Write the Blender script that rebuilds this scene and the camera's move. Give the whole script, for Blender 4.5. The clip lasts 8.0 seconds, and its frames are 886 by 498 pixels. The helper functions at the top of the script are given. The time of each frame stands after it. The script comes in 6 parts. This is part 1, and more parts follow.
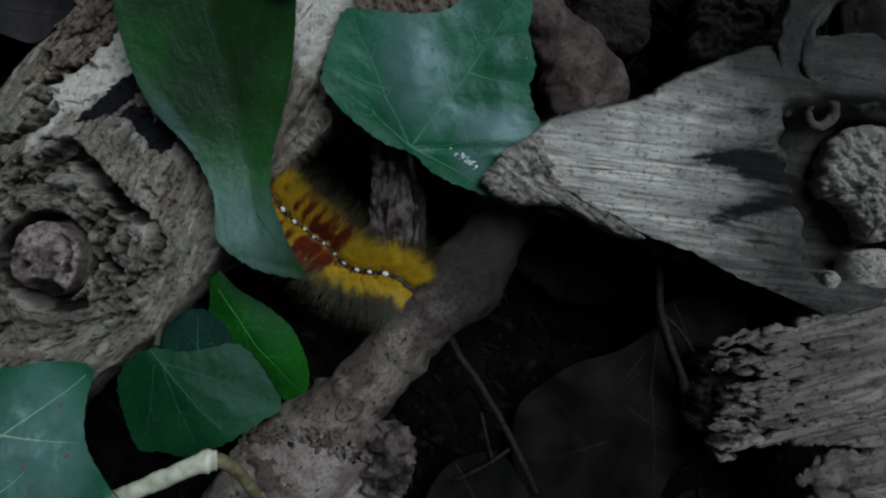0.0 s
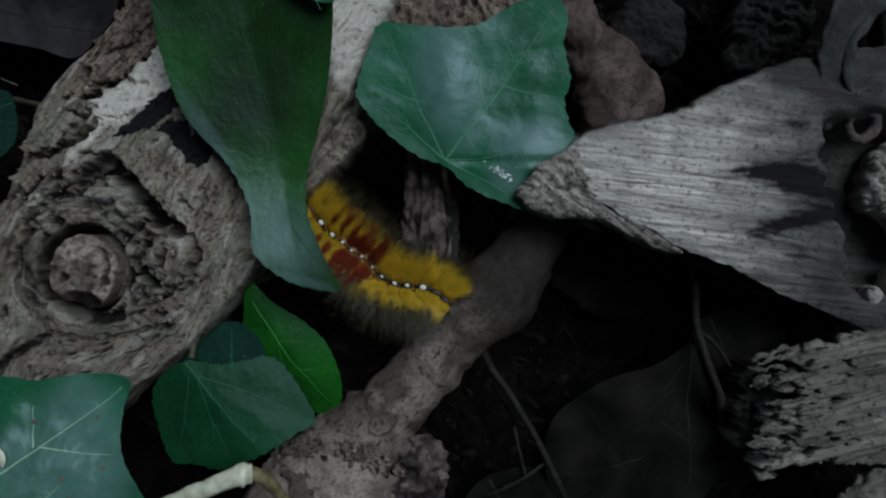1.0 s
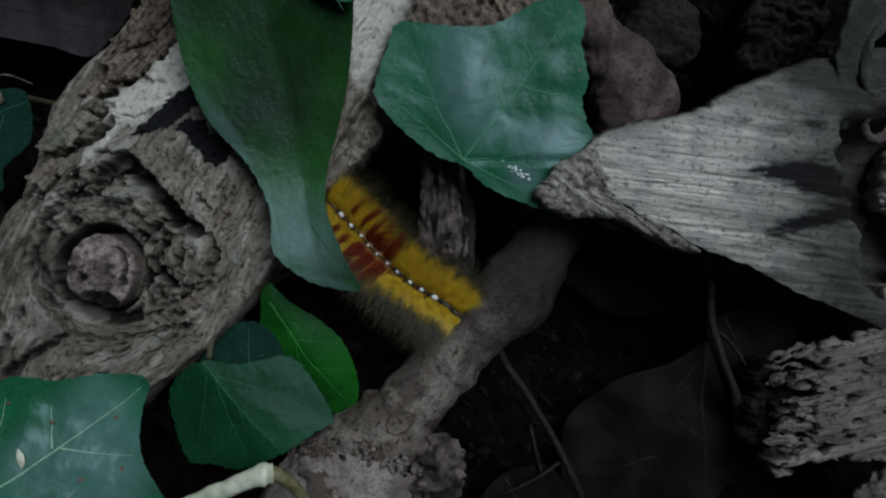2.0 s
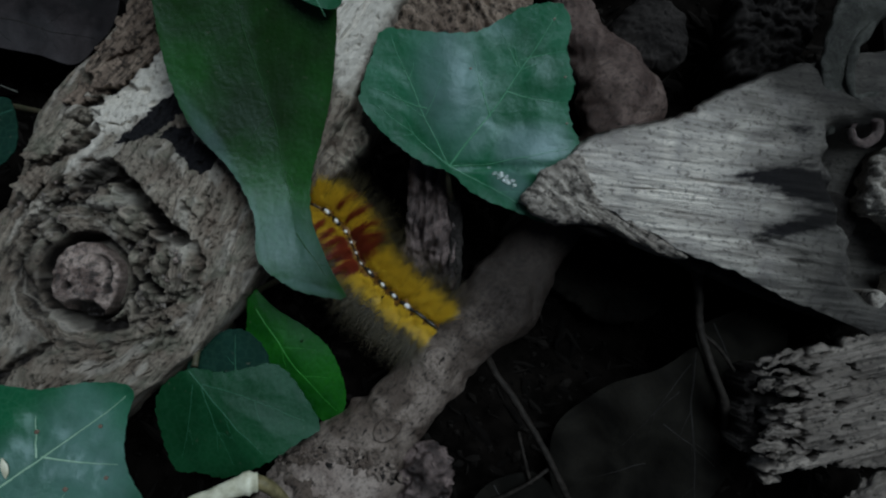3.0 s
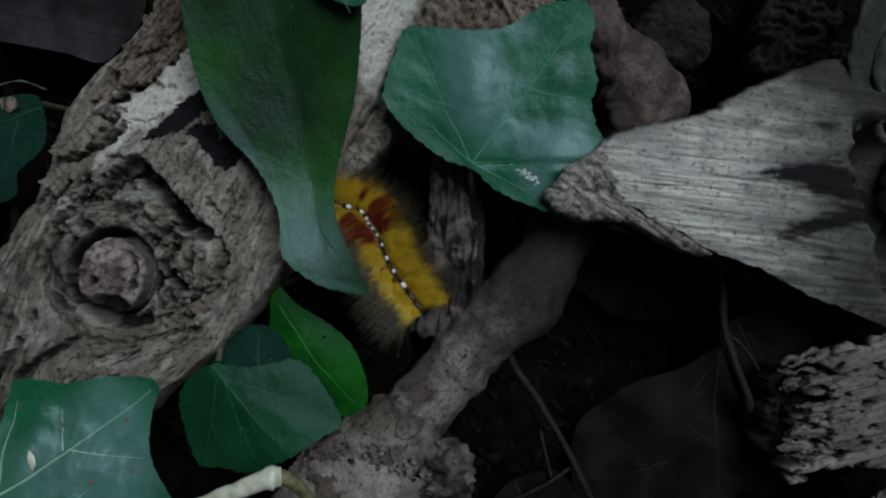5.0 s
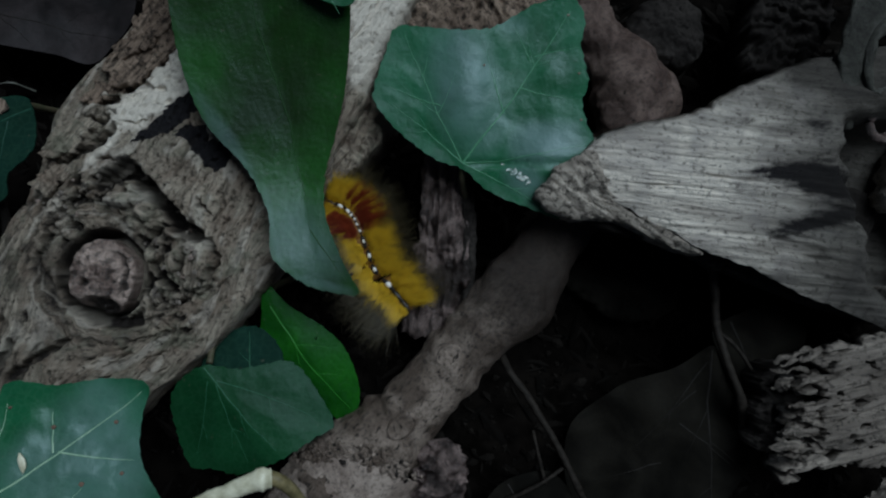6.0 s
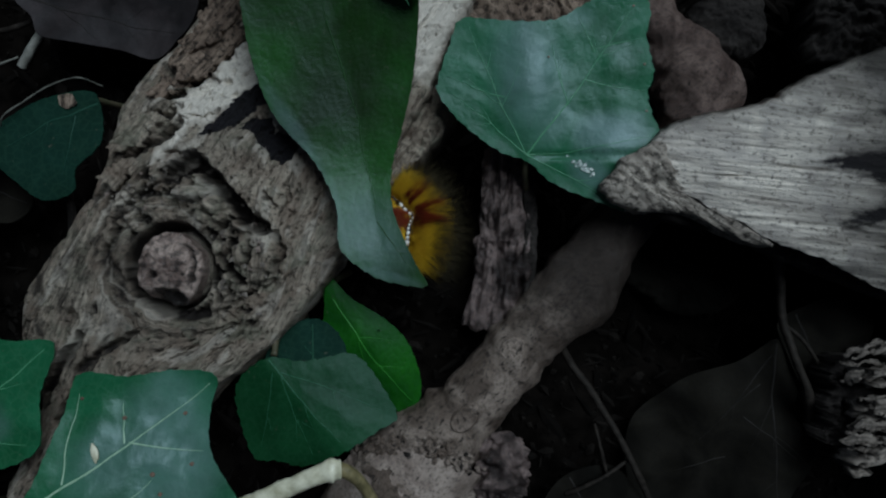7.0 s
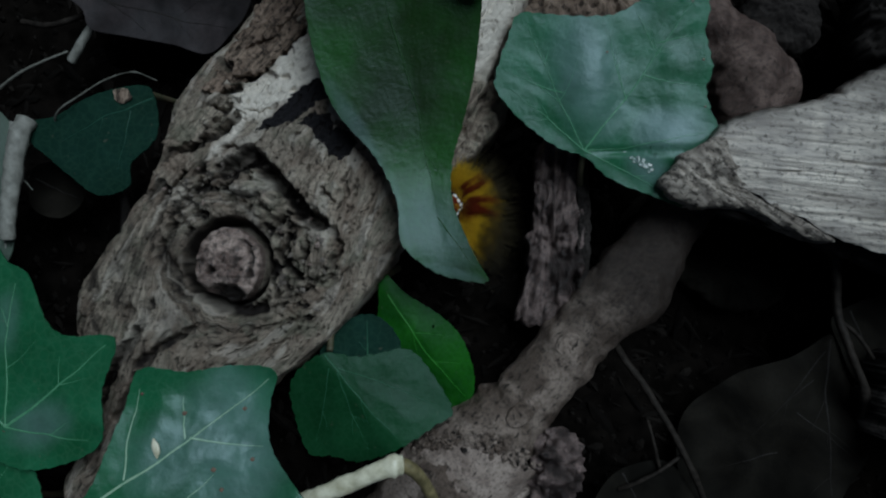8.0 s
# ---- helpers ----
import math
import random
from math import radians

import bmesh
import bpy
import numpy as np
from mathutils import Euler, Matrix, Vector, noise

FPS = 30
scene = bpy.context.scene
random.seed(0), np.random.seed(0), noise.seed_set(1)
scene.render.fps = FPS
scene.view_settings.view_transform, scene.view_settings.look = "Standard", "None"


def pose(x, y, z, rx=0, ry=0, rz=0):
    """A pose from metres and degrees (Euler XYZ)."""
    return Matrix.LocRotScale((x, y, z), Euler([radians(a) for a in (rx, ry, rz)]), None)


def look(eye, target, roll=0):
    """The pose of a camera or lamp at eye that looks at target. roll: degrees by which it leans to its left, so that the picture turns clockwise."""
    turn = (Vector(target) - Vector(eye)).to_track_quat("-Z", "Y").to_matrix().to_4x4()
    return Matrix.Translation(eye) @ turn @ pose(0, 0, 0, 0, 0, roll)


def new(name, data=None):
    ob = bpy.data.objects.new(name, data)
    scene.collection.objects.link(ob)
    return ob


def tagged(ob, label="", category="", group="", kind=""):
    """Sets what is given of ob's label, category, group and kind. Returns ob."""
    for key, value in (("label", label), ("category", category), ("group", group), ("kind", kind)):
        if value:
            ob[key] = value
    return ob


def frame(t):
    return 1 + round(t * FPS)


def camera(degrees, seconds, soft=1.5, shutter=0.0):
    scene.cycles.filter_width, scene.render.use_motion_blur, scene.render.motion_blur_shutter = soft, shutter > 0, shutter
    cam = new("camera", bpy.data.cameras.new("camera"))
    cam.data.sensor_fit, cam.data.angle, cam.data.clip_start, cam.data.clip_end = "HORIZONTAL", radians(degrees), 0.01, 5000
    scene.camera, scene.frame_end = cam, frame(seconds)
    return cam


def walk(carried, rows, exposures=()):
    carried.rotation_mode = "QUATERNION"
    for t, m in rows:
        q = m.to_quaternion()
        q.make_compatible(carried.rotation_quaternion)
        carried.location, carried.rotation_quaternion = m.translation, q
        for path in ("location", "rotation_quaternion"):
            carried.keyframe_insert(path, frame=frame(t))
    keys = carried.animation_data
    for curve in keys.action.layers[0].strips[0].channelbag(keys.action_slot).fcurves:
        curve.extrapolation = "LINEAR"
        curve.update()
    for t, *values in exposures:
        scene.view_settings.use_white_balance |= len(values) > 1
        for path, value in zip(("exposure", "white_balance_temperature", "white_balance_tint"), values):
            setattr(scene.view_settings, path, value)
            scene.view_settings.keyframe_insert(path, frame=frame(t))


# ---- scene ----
cam = camera(62.16, 8.0, soft=2.2)
PATH = [
    (0, -0.00166, -0.00398, 0.16720, 1.504, -0.715, 0.045),
    (0.5, -0.00153, -0.00289, 0.16712, 2.149, 0.230, 0.108),
    (1, -0.00525, -0.00292, 0.16663, 2.202, 0.724, 0.213),
    (1.2, -0.00620, -0.00250, 0.16665, 1.920, 0.960, 0.220),
    (2.3, -0.01250, -0.00240, 0.16700, 2.020, -0.230, 0.000),
    (2.5, -0.01193, -0.00266, 0.16697, 2.571, -0.093, -0.076),
    (3, -0.00809, -0.00169, 0.16642, 2.254, 0.112, -0.099),
    (3.5, -0.00863, -0.00315, 0.16580, 1.713, 0.342, 0.033),
    (4, -0.00891, -0.00450, 0.16592, 1.543, 0.495, 0.149),
    (4.5, -0.00908, -0.00456, 0.16670, 2.395, 1.220, 0.321),
    (4.7, -0.01000, -0.00400, 0.16670, 2.690, 1.370, 0.270),
    (5.8, -0.00843, -0.00342, 0.16606, 2.525, 0.581, -0.108),
    (6, -0.00761, -0.00344, 0.16608, 2.618, 1.340, -0.091),
    (6.5, -0.01202, -0.00362, 0.16604, 3.308, 3.909, 0.025),
    (7, -0.01868, -0.00522, 0.16625, 2.633, 2.585, -0.139),
    (7.5, -0.03075, -0.00511, 0.16659, 2.400, 3.917, -0.042),
    (8, -0.03204, -0.00514, 0.16659, 2.273, 2.491, -0.074),
]
walk(cam, [(t, pose(x, y, z, rx, ry, rz)) for t, x, y, z, rx, ry, rz in PATH])

# ---- light ----
world = bpy.data.worlds.new("sky")
scene.world = world
world.use_nodes = True
wn = world.node_tree
sky = wn.nodes.new("ShaderNodeTexSky")
sky.sky_type, sky.sun_disc = "NISHITA", False
sky.sun_elevation, sky.sun_rotation = radians(60), radians(42)
sky.air_density, sky.dust_density = 1.0, 2.0
wn.links.new(sky.outputs[0], wn.nodes["Background"].inputs[0])
wn.nodes["Background"].inputs[1].default_value = 0.011
sun = new("sun", bpy.data.lights.new("sun", "SUN"))
sun.data.energy, sun.data.angle, sun.data.color = 2.3, radians(36), (0.735, 0.885, 1.0)
sun.matrix_world = look((0.38, 0.42, 1.0), (0, 0, 0))
scene.view_settings.exposure = -0.08

MM = 0.001


# ---- noise and mesh helpers ----
def grad_noise(x, y, z=0.0, seed=0):
    """Smooth noise of about -1 to 1 at numpy places."""
    x, y, z = np.broadcast_arrays(np.asarray(x, float), np.asarray(y, float), np.asarray(z, float))
    xi, yi, zi = np.floor(x).astype(np.int64), np.floor(y).astype(np.int64), np.floor(z).astype(np.int64)
    xf, yf, zf = x - xi, y - yi, z - zi
    fade = lambda t: t * t * t * (t * (t * 6 - 15) + 10)
    u, v, w = fade(xf), fade(yf), fade(zf)

    def corner(a, b, c):
        h = ((xi + a) * 374761393 + (yi + b) * 668265263 + (zi + c) * 2147483647 + seed * 974634777) & 0xFFFFFFFF
        h = ((h ^ (h >> 13)) * 1274126177) & 0xFFFFFFFF
        h = h ^ (h >> 16)
        p, q = (h & 1023) / 1023.0 * 2 * np.pi, ((h >> 10) & 1023) / 511.5 - 1
        r = np.sqrt(np.maximum(0, 1 - q * q))
        return np.cos(p) * r * (xf - a) + np.sin(p) * r * (yf - b) + q * (zf - c)

    mix = lambda a, b, t: a + (b - a) * t
    low = mix(mix(corner(0, 0, 0), corner(1, 0, 0), u), mix(corner(0, 1, 0), corner(1, 1, 0), u), v)
    high = mix(mix(corner(0, 0, 1), corner(1, 0, 1), u), mix(corner(0, 1, 1), corner(1, 1, 1), u), v)
    return 1.6 * mix(low, high, w)


def fbm(x, y, z=0.0, octaves=4, seed=0):
    total, size = 0.0, 1.0
    for k in range(octaves):
        total = total + size * grad_noise(np.asarray(x) * 2**k, np.asarray(y) * 2**k, np.asarray(z) * 2**k, seed + k)
        size *= 0.5
    return total


def smooth(a, b, x):
    t = np.clip((np.asarray(x, float) - a) / (b - a), 0, 1)
    return t * t * (3 - 2 * t)


def spline(points, n, closed=False):
    """n places along a smooth curve through the points."""
    p = np.array(points, float)
    p = np.vstack([p[-1], p, p[0], p[1]]) if closed else np.vstack([2 * p[0] - p[1], p, 2 * p[-1] - p[-2]])
    spans = len(p) - 3
    t = np.linspace(0, spans, n, endpoint=not closed)
    k = np.minimum(t.astype(int), spans - 1)
    f = (t - k)[:, None]
    a, b, c, d = p[k], p[k + 1], p[k + 2], p[k + 3]
    return 0.5 * (2 * b + (c - a) * f + (2 * a - 5 * b + 4 * c - d) * f**2 + (3 * b - a - 3 * c + d) * f**3)


def even(points, n):
    """n places at even distances along a polyline."""
    step = np.linalg.norm(np.diff(points, axis=0), axis=1)
    at = np.concatenate([[0], np.cumsum(step)])
    return np.stack([np.interp(np.linspace(0, at[-1], n), at, c) for c in points.T], 1)


def mesh_data(name, verts, faces, materials, uv=None, smoothed=True, attributes=None, slots=None):
    """verts in millimetres."""
    me = bpy.data.meshes.new(name)
    me.from_pydata((np.asarray(verts) * MM).tolist(), [], [tuple(map(int, f)) for f in faces])
    for m in materials if isinstance(materials, (list, tuple)) else [materials]:
        me.materials.append(m)
    if uv is not None:
        layer = me.uv_layers.new(name="UVMap")
        index = np.empty(len(me.loops), np.int32)
        me.loops.foreach_get("vertex_index", index)
        layer.data.foreach_set("uv", (np.asarray(uv)[index] * MM).astype(np.float32).ravel())
    for key, values in (attributes or {}).items():
        me.attributes.new(key, "FLOAT", "POINT").data.foreach_set("value", np.asarray(values, np.float32))
    if slots is not None:
        me.polygons.foreach_set("material_index", np.asarray(slots, np.int32))
    me.polygons.foreach_set("use_smooth", np.full(len(me.polygons), smoothed))
    me.update()
    return me


def part(name, me, parent=None, label=""):
    ob = new(name, me)
    if parent is not None:
        ob.parent = parent
    return tagged(ob, label)


def thing(name, label, category, group="", kind="", at=(0, 0, 0)):
    """The Empty that holds a thing's parts; at in millimetres."""
    ob = new(name)
    ob.empty_display_size = 0.005
    return tagged(ob, label, category, group, kind)


def grid_faces(rows, columns, wrap=False):
    i, j = np.meshgrid(np.arange(rows - 1), np.arange(columns if wrap else columns - 1), indexing="ij")
    a, b = i * columns + j, i * columns + (j + 1) % columns
    return np.stack([a, b, b + columns, a + columns], -1).reshape(-1, 4)


def tube(axis, radii, around=16, lumps=0.0, lump_size=6.0, seed=0, flat=1.0, ends=True, waves=None):
    """Verts, faces and uv of a tapered, lumpy rod along an axis."""
    axis, radii = np.asarray(axis, float), np.asarray(radii, float)
    n = len(axis)
    way = np.gradient(axis, axis=0)
    way /= np.linalg.norm(way, axis=1)[:, None]
    side = np.cross(way, (0.0, 0.0, 1.0))
    bad = np.linalg.norm(side, axis=1) < 0.2
    side[bad] = np.cross(way[bad], (0.0, 1.0, 0.0))
    side /= np.linalg.norm(side, axis=1)[:, None]
    up = np.cross(side, way)
    a = np.arange(around) / around * 2 * np.pi
    ring = np.cos(a)[None, :, None] * side[:, None] + flat * np.sin(a)[None, :, None] * up[:, None]
    base = axis[:, None] + radii[:, None, None] * ring
    if lumps:
        f = fbm(base[..., 0] / lump_size, base[..., 1] / lump_size, base[..., 2] / lump_size, 4, seed)
        base = base + (lumps * f)[..., None] * ring
    if waves is not None:
        base = base + waves(np.linspace(0, 1, n)[:, None], a[None, :], base)[..., None] * ring
    along = np.concatenate([[0], np.cumsum(np.linalg.norm(np.diff(axis, axis=0), axis=1))])
    mean = float(np.mean(radii))
    wrap = np.abs(((a / (2 * np.pi) + 0.25) % 1.0) * 2 - 1) * np.pi * mean
    uv = np.stack(np.broadcast_arrays(wrap[None, :], along[:, None]), -1).reshape(-1, 2)
    verts, faces = base.reshape(-1, 3), [tuple(f) for f in grid_faces(n, around, True)]
    if ends:
        verts = np.vstack([verts, axis[0], axis[-1]])
        uv = np.vstack([uv, [0, 0], [0, along[-1]]])
        faces += [(len(verts) - 2, (k + 1) % around, k) for k in range(around)]
        faces += [(len(verts) - 1, (n - 1) * around + k, (n - 1) * around + (k + 1) % around) for k in range(around)]
    return verts, faces, uv


def joined(pieces):
    """Several verts, faces, uv as one."""
    verts, faces, uv, at = [], [], [], 0
    for v, f, w in pieces:
        verts.append(v), uv.append(w)
        faces += [tuple(k + at for k in face) for face in f]
        at += len(v)
    return np.vstack(verts), faces, np.vstack(uv)


def plate(outline, centre, top, depth, n=160, rings=16, rim=0.0, ragged=0.0, grain=None, seed=0, spread=1.0, closed_spline=True):
    """A sheet or slab: the outline is filled towards its centre, top(x, y) is its upper face and depth(x, y) its thickness.
    rim rounds the edge. Returns verts, faces, uv."""
    edge = spline(outline, n, True) if closed_spline else np.array(outline, float)
    if np.sum(edge[:, 0] * np.roll(edge[:, 1], -1) - edge[:, 1] * np.roll(edge[:, 0], -1)) > 0:
        edge = edge[::-1]
    centre = np.array(centre, float)
    if ragged:
        d = edge - centre
        d /= np.linalg.norm(d, axis=1)[:, None]
        arc = np.concatenate([[0], np.cumsum(np.linalg.norm(np.diff(edge, axis=0), axis=1))])
        edge = edge + d * (ragged * fbm(arc / 3.0, seed * 7.3, 0.5, 4, seed))[:, None]
    k = np.linspace(0, 1, rings + 1)[1:] ** spread
    k[-2] = 1 - 0.06 / rings if rim == 0 else k[-2]
    flat = centre + k[:, None, None] * (edge - centre)[None]
    x, y = flat[..., 0].ravel(), flat[..., 1].ravel()
    kk = np.repeat(k, n)
    bevel = rim * (1 - np.sqrt(np.clip(1 - smooth(0.7, 1.0, kk) ** 2, 0, 1)))
    z = top(x, y) - bevel
    zb = z - depth(x, y) + 2 * bevel * (rim > 0)
    zb = np.minimum(zb, z - 0.05)
    cx, cy = np.array([centre[0]]), np.array([centre[1]])
    zc = top(cx, cy)
    verts = np.vstack([np.stack([x, y, z], 1), np.stack([x, y, zb], 1), [[centre[0], centre[1], zc[0]]], [[centre[0], centre[1], zc[0] - depth(cx, cy)[0]]]])
    m = rings * n
    up = grid_faces(rings, n, True)
    faces = [tuple(f) for f in up] + [tuple(f[::-1] + m) for f in up]
    faces += [(2 * m, (k0 + 1) % n, k0) for k0 in range(n)] + [(2 * m + 1, m + k0, m + (k0 + 1) % n) for k0 in range(n)]
    last = (rings - 1) * n
    faces += [(last + k0, last + (k0 + 1) % n, last + m + (k0 + 1) % n, last + m + k0) for k0 in range(n)]
    uv = verts[:, :2]
    if grain is not None:
        c, s = math.cos(radians(grain)), math.sin(radians(grain))
        uv = np.stack([-s * verts[:, 0] + c * verts[:, 1] + 0.7 * verts[:, 2], c * verts[:, 0] + s * verts[:, 1]], 1)
    return verts, faces, uv


# ---- materials ----
def node(nt, kind, **inputs):
    n = nt.nodes.new(kind)
    for key, value in inputs.items():
        n.inputs[key.replace("_", " ")].default_value = value
    return n


def fresh(name, roughness=0.7, specular=0.4):
    m = bpy.data.materials.new(name)
    m.use_nodes = True
    b = m.node_tree.nodes["Principled BSDF"]
    b.inputs["Roughness"].default_value, b.inputs["Specular IOR Level"].default_value = roughness, specular
    return m, m.node_tree, b


def ramp(nt, source, stops):
    r = nt.nodes.new("ShaderNodeValToRGB")
    while len(r.color_ramp.elements) < len(stops):
        r.color_ramp.elements.new(0.5)
    for e, (at, colour) in zip(r.color_ramp.elements, stops):
        e.position, e.color = at, (*colour, 1)
    nt.links.new(source, r.inputs[0])
    return r.outputs[0]


def blend(nt, factor, a, b, mode="MIX"):
    x = nt.nodes.new("ShaderNodeMix")
    x.data_type, x.blend_type = "RGBA", mode
    for socket, value in ((x.inputs[0], factor), (x.inputs[6], a), (x.inputs[7], b)):
        if isinstance(value, (int, float)):
            socket.default_value = value
        elif isinstance(value, tuple):
            socket.default_value = (*value, 1)
        else:
            nt.links.new(value, socket)
    return x.outputs[2]


def noise_on(nt, coords, scale, stretch=(1, 1, 1), detail=6.0, rough=0.6, distortion=0.0):
    mp = nt.nodes.new("ShaderNodeMapping")
    mp.inputs["Scale"].default_value = stretch
    nt.links.new(coords, mp.inputs[0])
    t = node(nt, "ShaderNodeTexNoise", Scale=scale, Detail=detail, Roughness=rough, Distortion=distortion)
    nt.links.new(mp.outputs[0], t.inputs["Vector"])
    return t.outputs["Fac"]


def bumped(nt, b, height, strength, distance):
    k = node(nt, "ShaderNodeBump", Strength=strength, Distance=distance)
    nt.links.new(height, k.inputs["Height"])
    nt.links.new(k.outputs[0], b.inputs["Normal"])


def wood_material(name, pale, mid, dark, fibre=900.0, along=0.07, roughness=0.75, specular=0.35, stain=None, blotch=70.0, relief=0.9, rot_shade=None, bleach=None, warm=None, lichen=None, crumbly=0.48, contrast=1.0, soak=0.05):
    """Weathered wood: fibres along v of the uv map, blotches, black specks, worn relief."""
    m, nt, b = fresh(name, roughness, specular)
    tc = nt.nodes.new("ShaderNodeTexCoord")
    fine = noise_on(nt, tc.outputs["UV"], fibre, (1, along, 1), 8.0, 0.65, 0.6)
    broad = noise_on(nt, tc.outputs["UV"], fibre * 0.28, (1, along * 1.6, 1), 5.0, 0.6, 0.8)
    blot = noise_on(nt, tc.outputs["Object"], blotch, (1, 1, 1), 6.0, 0.62, 0.7)
    spots = noise_on(nt, tc.outputs["UV"], 1300.0, (1, 0.4, 1), 5.0, 0.62, 0.3)
    crumb = noise_on(nt, tc.outputs["Object"], 620.0, (1, 1, 1), 9.0, 0.72, 0.0)
    base = blend(nt, ramp(nt, broad, [(0.36, (0, 0, 0)), (0.62, (1, 1, 1))]), mid, pale)
    base = blend(nt, ramp(nt, fine, [(0.34, (contrast, contrast, contrast)), (0.52, (0, 0, 0))]), base, dark)
    base = blend(nt, ramp(nt, blot, [(0.42, (0, 0, 0)), (0.66, (0.8, 0.8, 0.8))]), base, warm or mid)
    base = blend(nt, ramp(nt, spots, [(0.33, (0.85, 0.85, 0.85)), (0.43, (0, 0, 0))]), base, dark)
    base = blend(nt, ramp(nt, crumb, [(crumbly - 0.10, (0.9, 0.9, 0.9)), (crumbly, (0, 0, 0))]), base, dark)
    if lichen:
        base = blend(nt, ramp(nt, noise_on(nt, tc.outputs["Object"], 160.0, (1, 1, 1), 7.0, 0.65, 0.4), [(0.50, (0, 0, 0)), (0.66, (0.65, 0.65, 0.65))]), base, lichen)
    if bleach:
        at = nt.nodes.new("ShaderNodeAttribute")
        at.attribute_name = "bleach"
        base = blend(nt, at.outputs["Fac"], base, blend(nt, ramp(nt, crumb, [(0.30, (0, 0, 0)), (0.44, (1, 1, 1))]), mid, bleach))
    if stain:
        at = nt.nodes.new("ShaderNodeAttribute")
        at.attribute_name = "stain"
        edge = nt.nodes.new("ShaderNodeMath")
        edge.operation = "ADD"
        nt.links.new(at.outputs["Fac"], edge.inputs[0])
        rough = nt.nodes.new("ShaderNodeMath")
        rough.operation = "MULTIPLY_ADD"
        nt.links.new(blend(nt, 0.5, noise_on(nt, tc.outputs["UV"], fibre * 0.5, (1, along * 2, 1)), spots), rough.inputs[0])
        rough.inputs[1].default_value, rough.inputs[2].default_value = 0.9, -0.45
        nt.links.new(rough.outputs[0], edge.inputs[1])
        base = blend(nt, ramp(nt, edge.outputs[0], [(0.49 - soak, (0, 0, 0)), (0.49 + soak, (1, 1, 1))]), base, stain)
    # dark mix by mask: rot, and shade put into the wood colour
    if rot_shade:
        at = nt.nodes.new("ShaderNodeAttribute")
        at.attribute_name = "rot_shade"
        base = blend(nt, at.outputs["Fac"], base, rot_shade)
    nt.links.new(base, b.inputs["Base Color"])
    grit = noise_on(nt, tc.outputs["Object"], 2600.0, (1, 1, 1), 4.0, 0.7)
    height = blend(nt, 0.3, blend(nt, 0.5, blend(nt, 0.4, fine, spots), crumb), grit)
    bumped(nt, b, height, relief, 0.0014)
    return m


def bark_material(name, colour, dark, pale, roughness=0.7, scale=240.0, specular=0.4, relief=0.6, damp_shade=None, pocked=0.0):
    """Thin bark: mottled, with dark pores and pale worn places."""
    m, nt, b = fresh(name, roughness, specular)
    tc = nt.nodes.new("ShaderNodeTexCoord")
    big = noise_on(nt, tc.outputs["Object"], scale * 0.35, (1, 1, 1), 6.0, 0.6, 0.8)
    fine = noise_on(nt, tc.outputs["Object"], scale * 3.6, (1, 1, 1), 6.0, 0.68)
    grit = noise_on(nt, tc.outputs["Object"], 2400.0, (1, 1, 1), 4.0, 0.7)
    pores = noise_on(nt, tc.outputs["UV"], scale * 3.0, (1, 0.55, 1), 2.0, 0.5)
    base = blend(nt, ramp(nt, big, [(0.42, (0, 0, 0)), (0.60, (1, 1, 1))]), colour, pale)
    base = blend(nt, ramp(nt, fine, [(0.32, (0.8, 0.8, 0.8)), (0.52, (0, 0, 0))]), base, dark)
    base = blend(nt, ramp(nt, pores, [(0.30 + pocked, (0.9, 0.9, 0.9)), (0.38 + pocked, (0, 0, 0))]), base, dark)
    # darker tone by mask; carries the painted shade of stem and knot
    if damp_shade:
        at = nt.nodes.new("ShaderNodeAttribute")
        at.attribute_name = "damp_shade"
        base = blend(nt, at.outputs["Fac"], base, blend(nt, ramp(nt, fine, [(0.35, (0, 0, 0)), (0.6, (1, 1, 1))]), dark, damp_shade))
    nt.links.new(base, b.inputs["Base Color"])
    bumped(nt, b, blend(nt, 0.35, blend(nt, 0.5, big, fine), grit), relief, 0.0012)
    return m


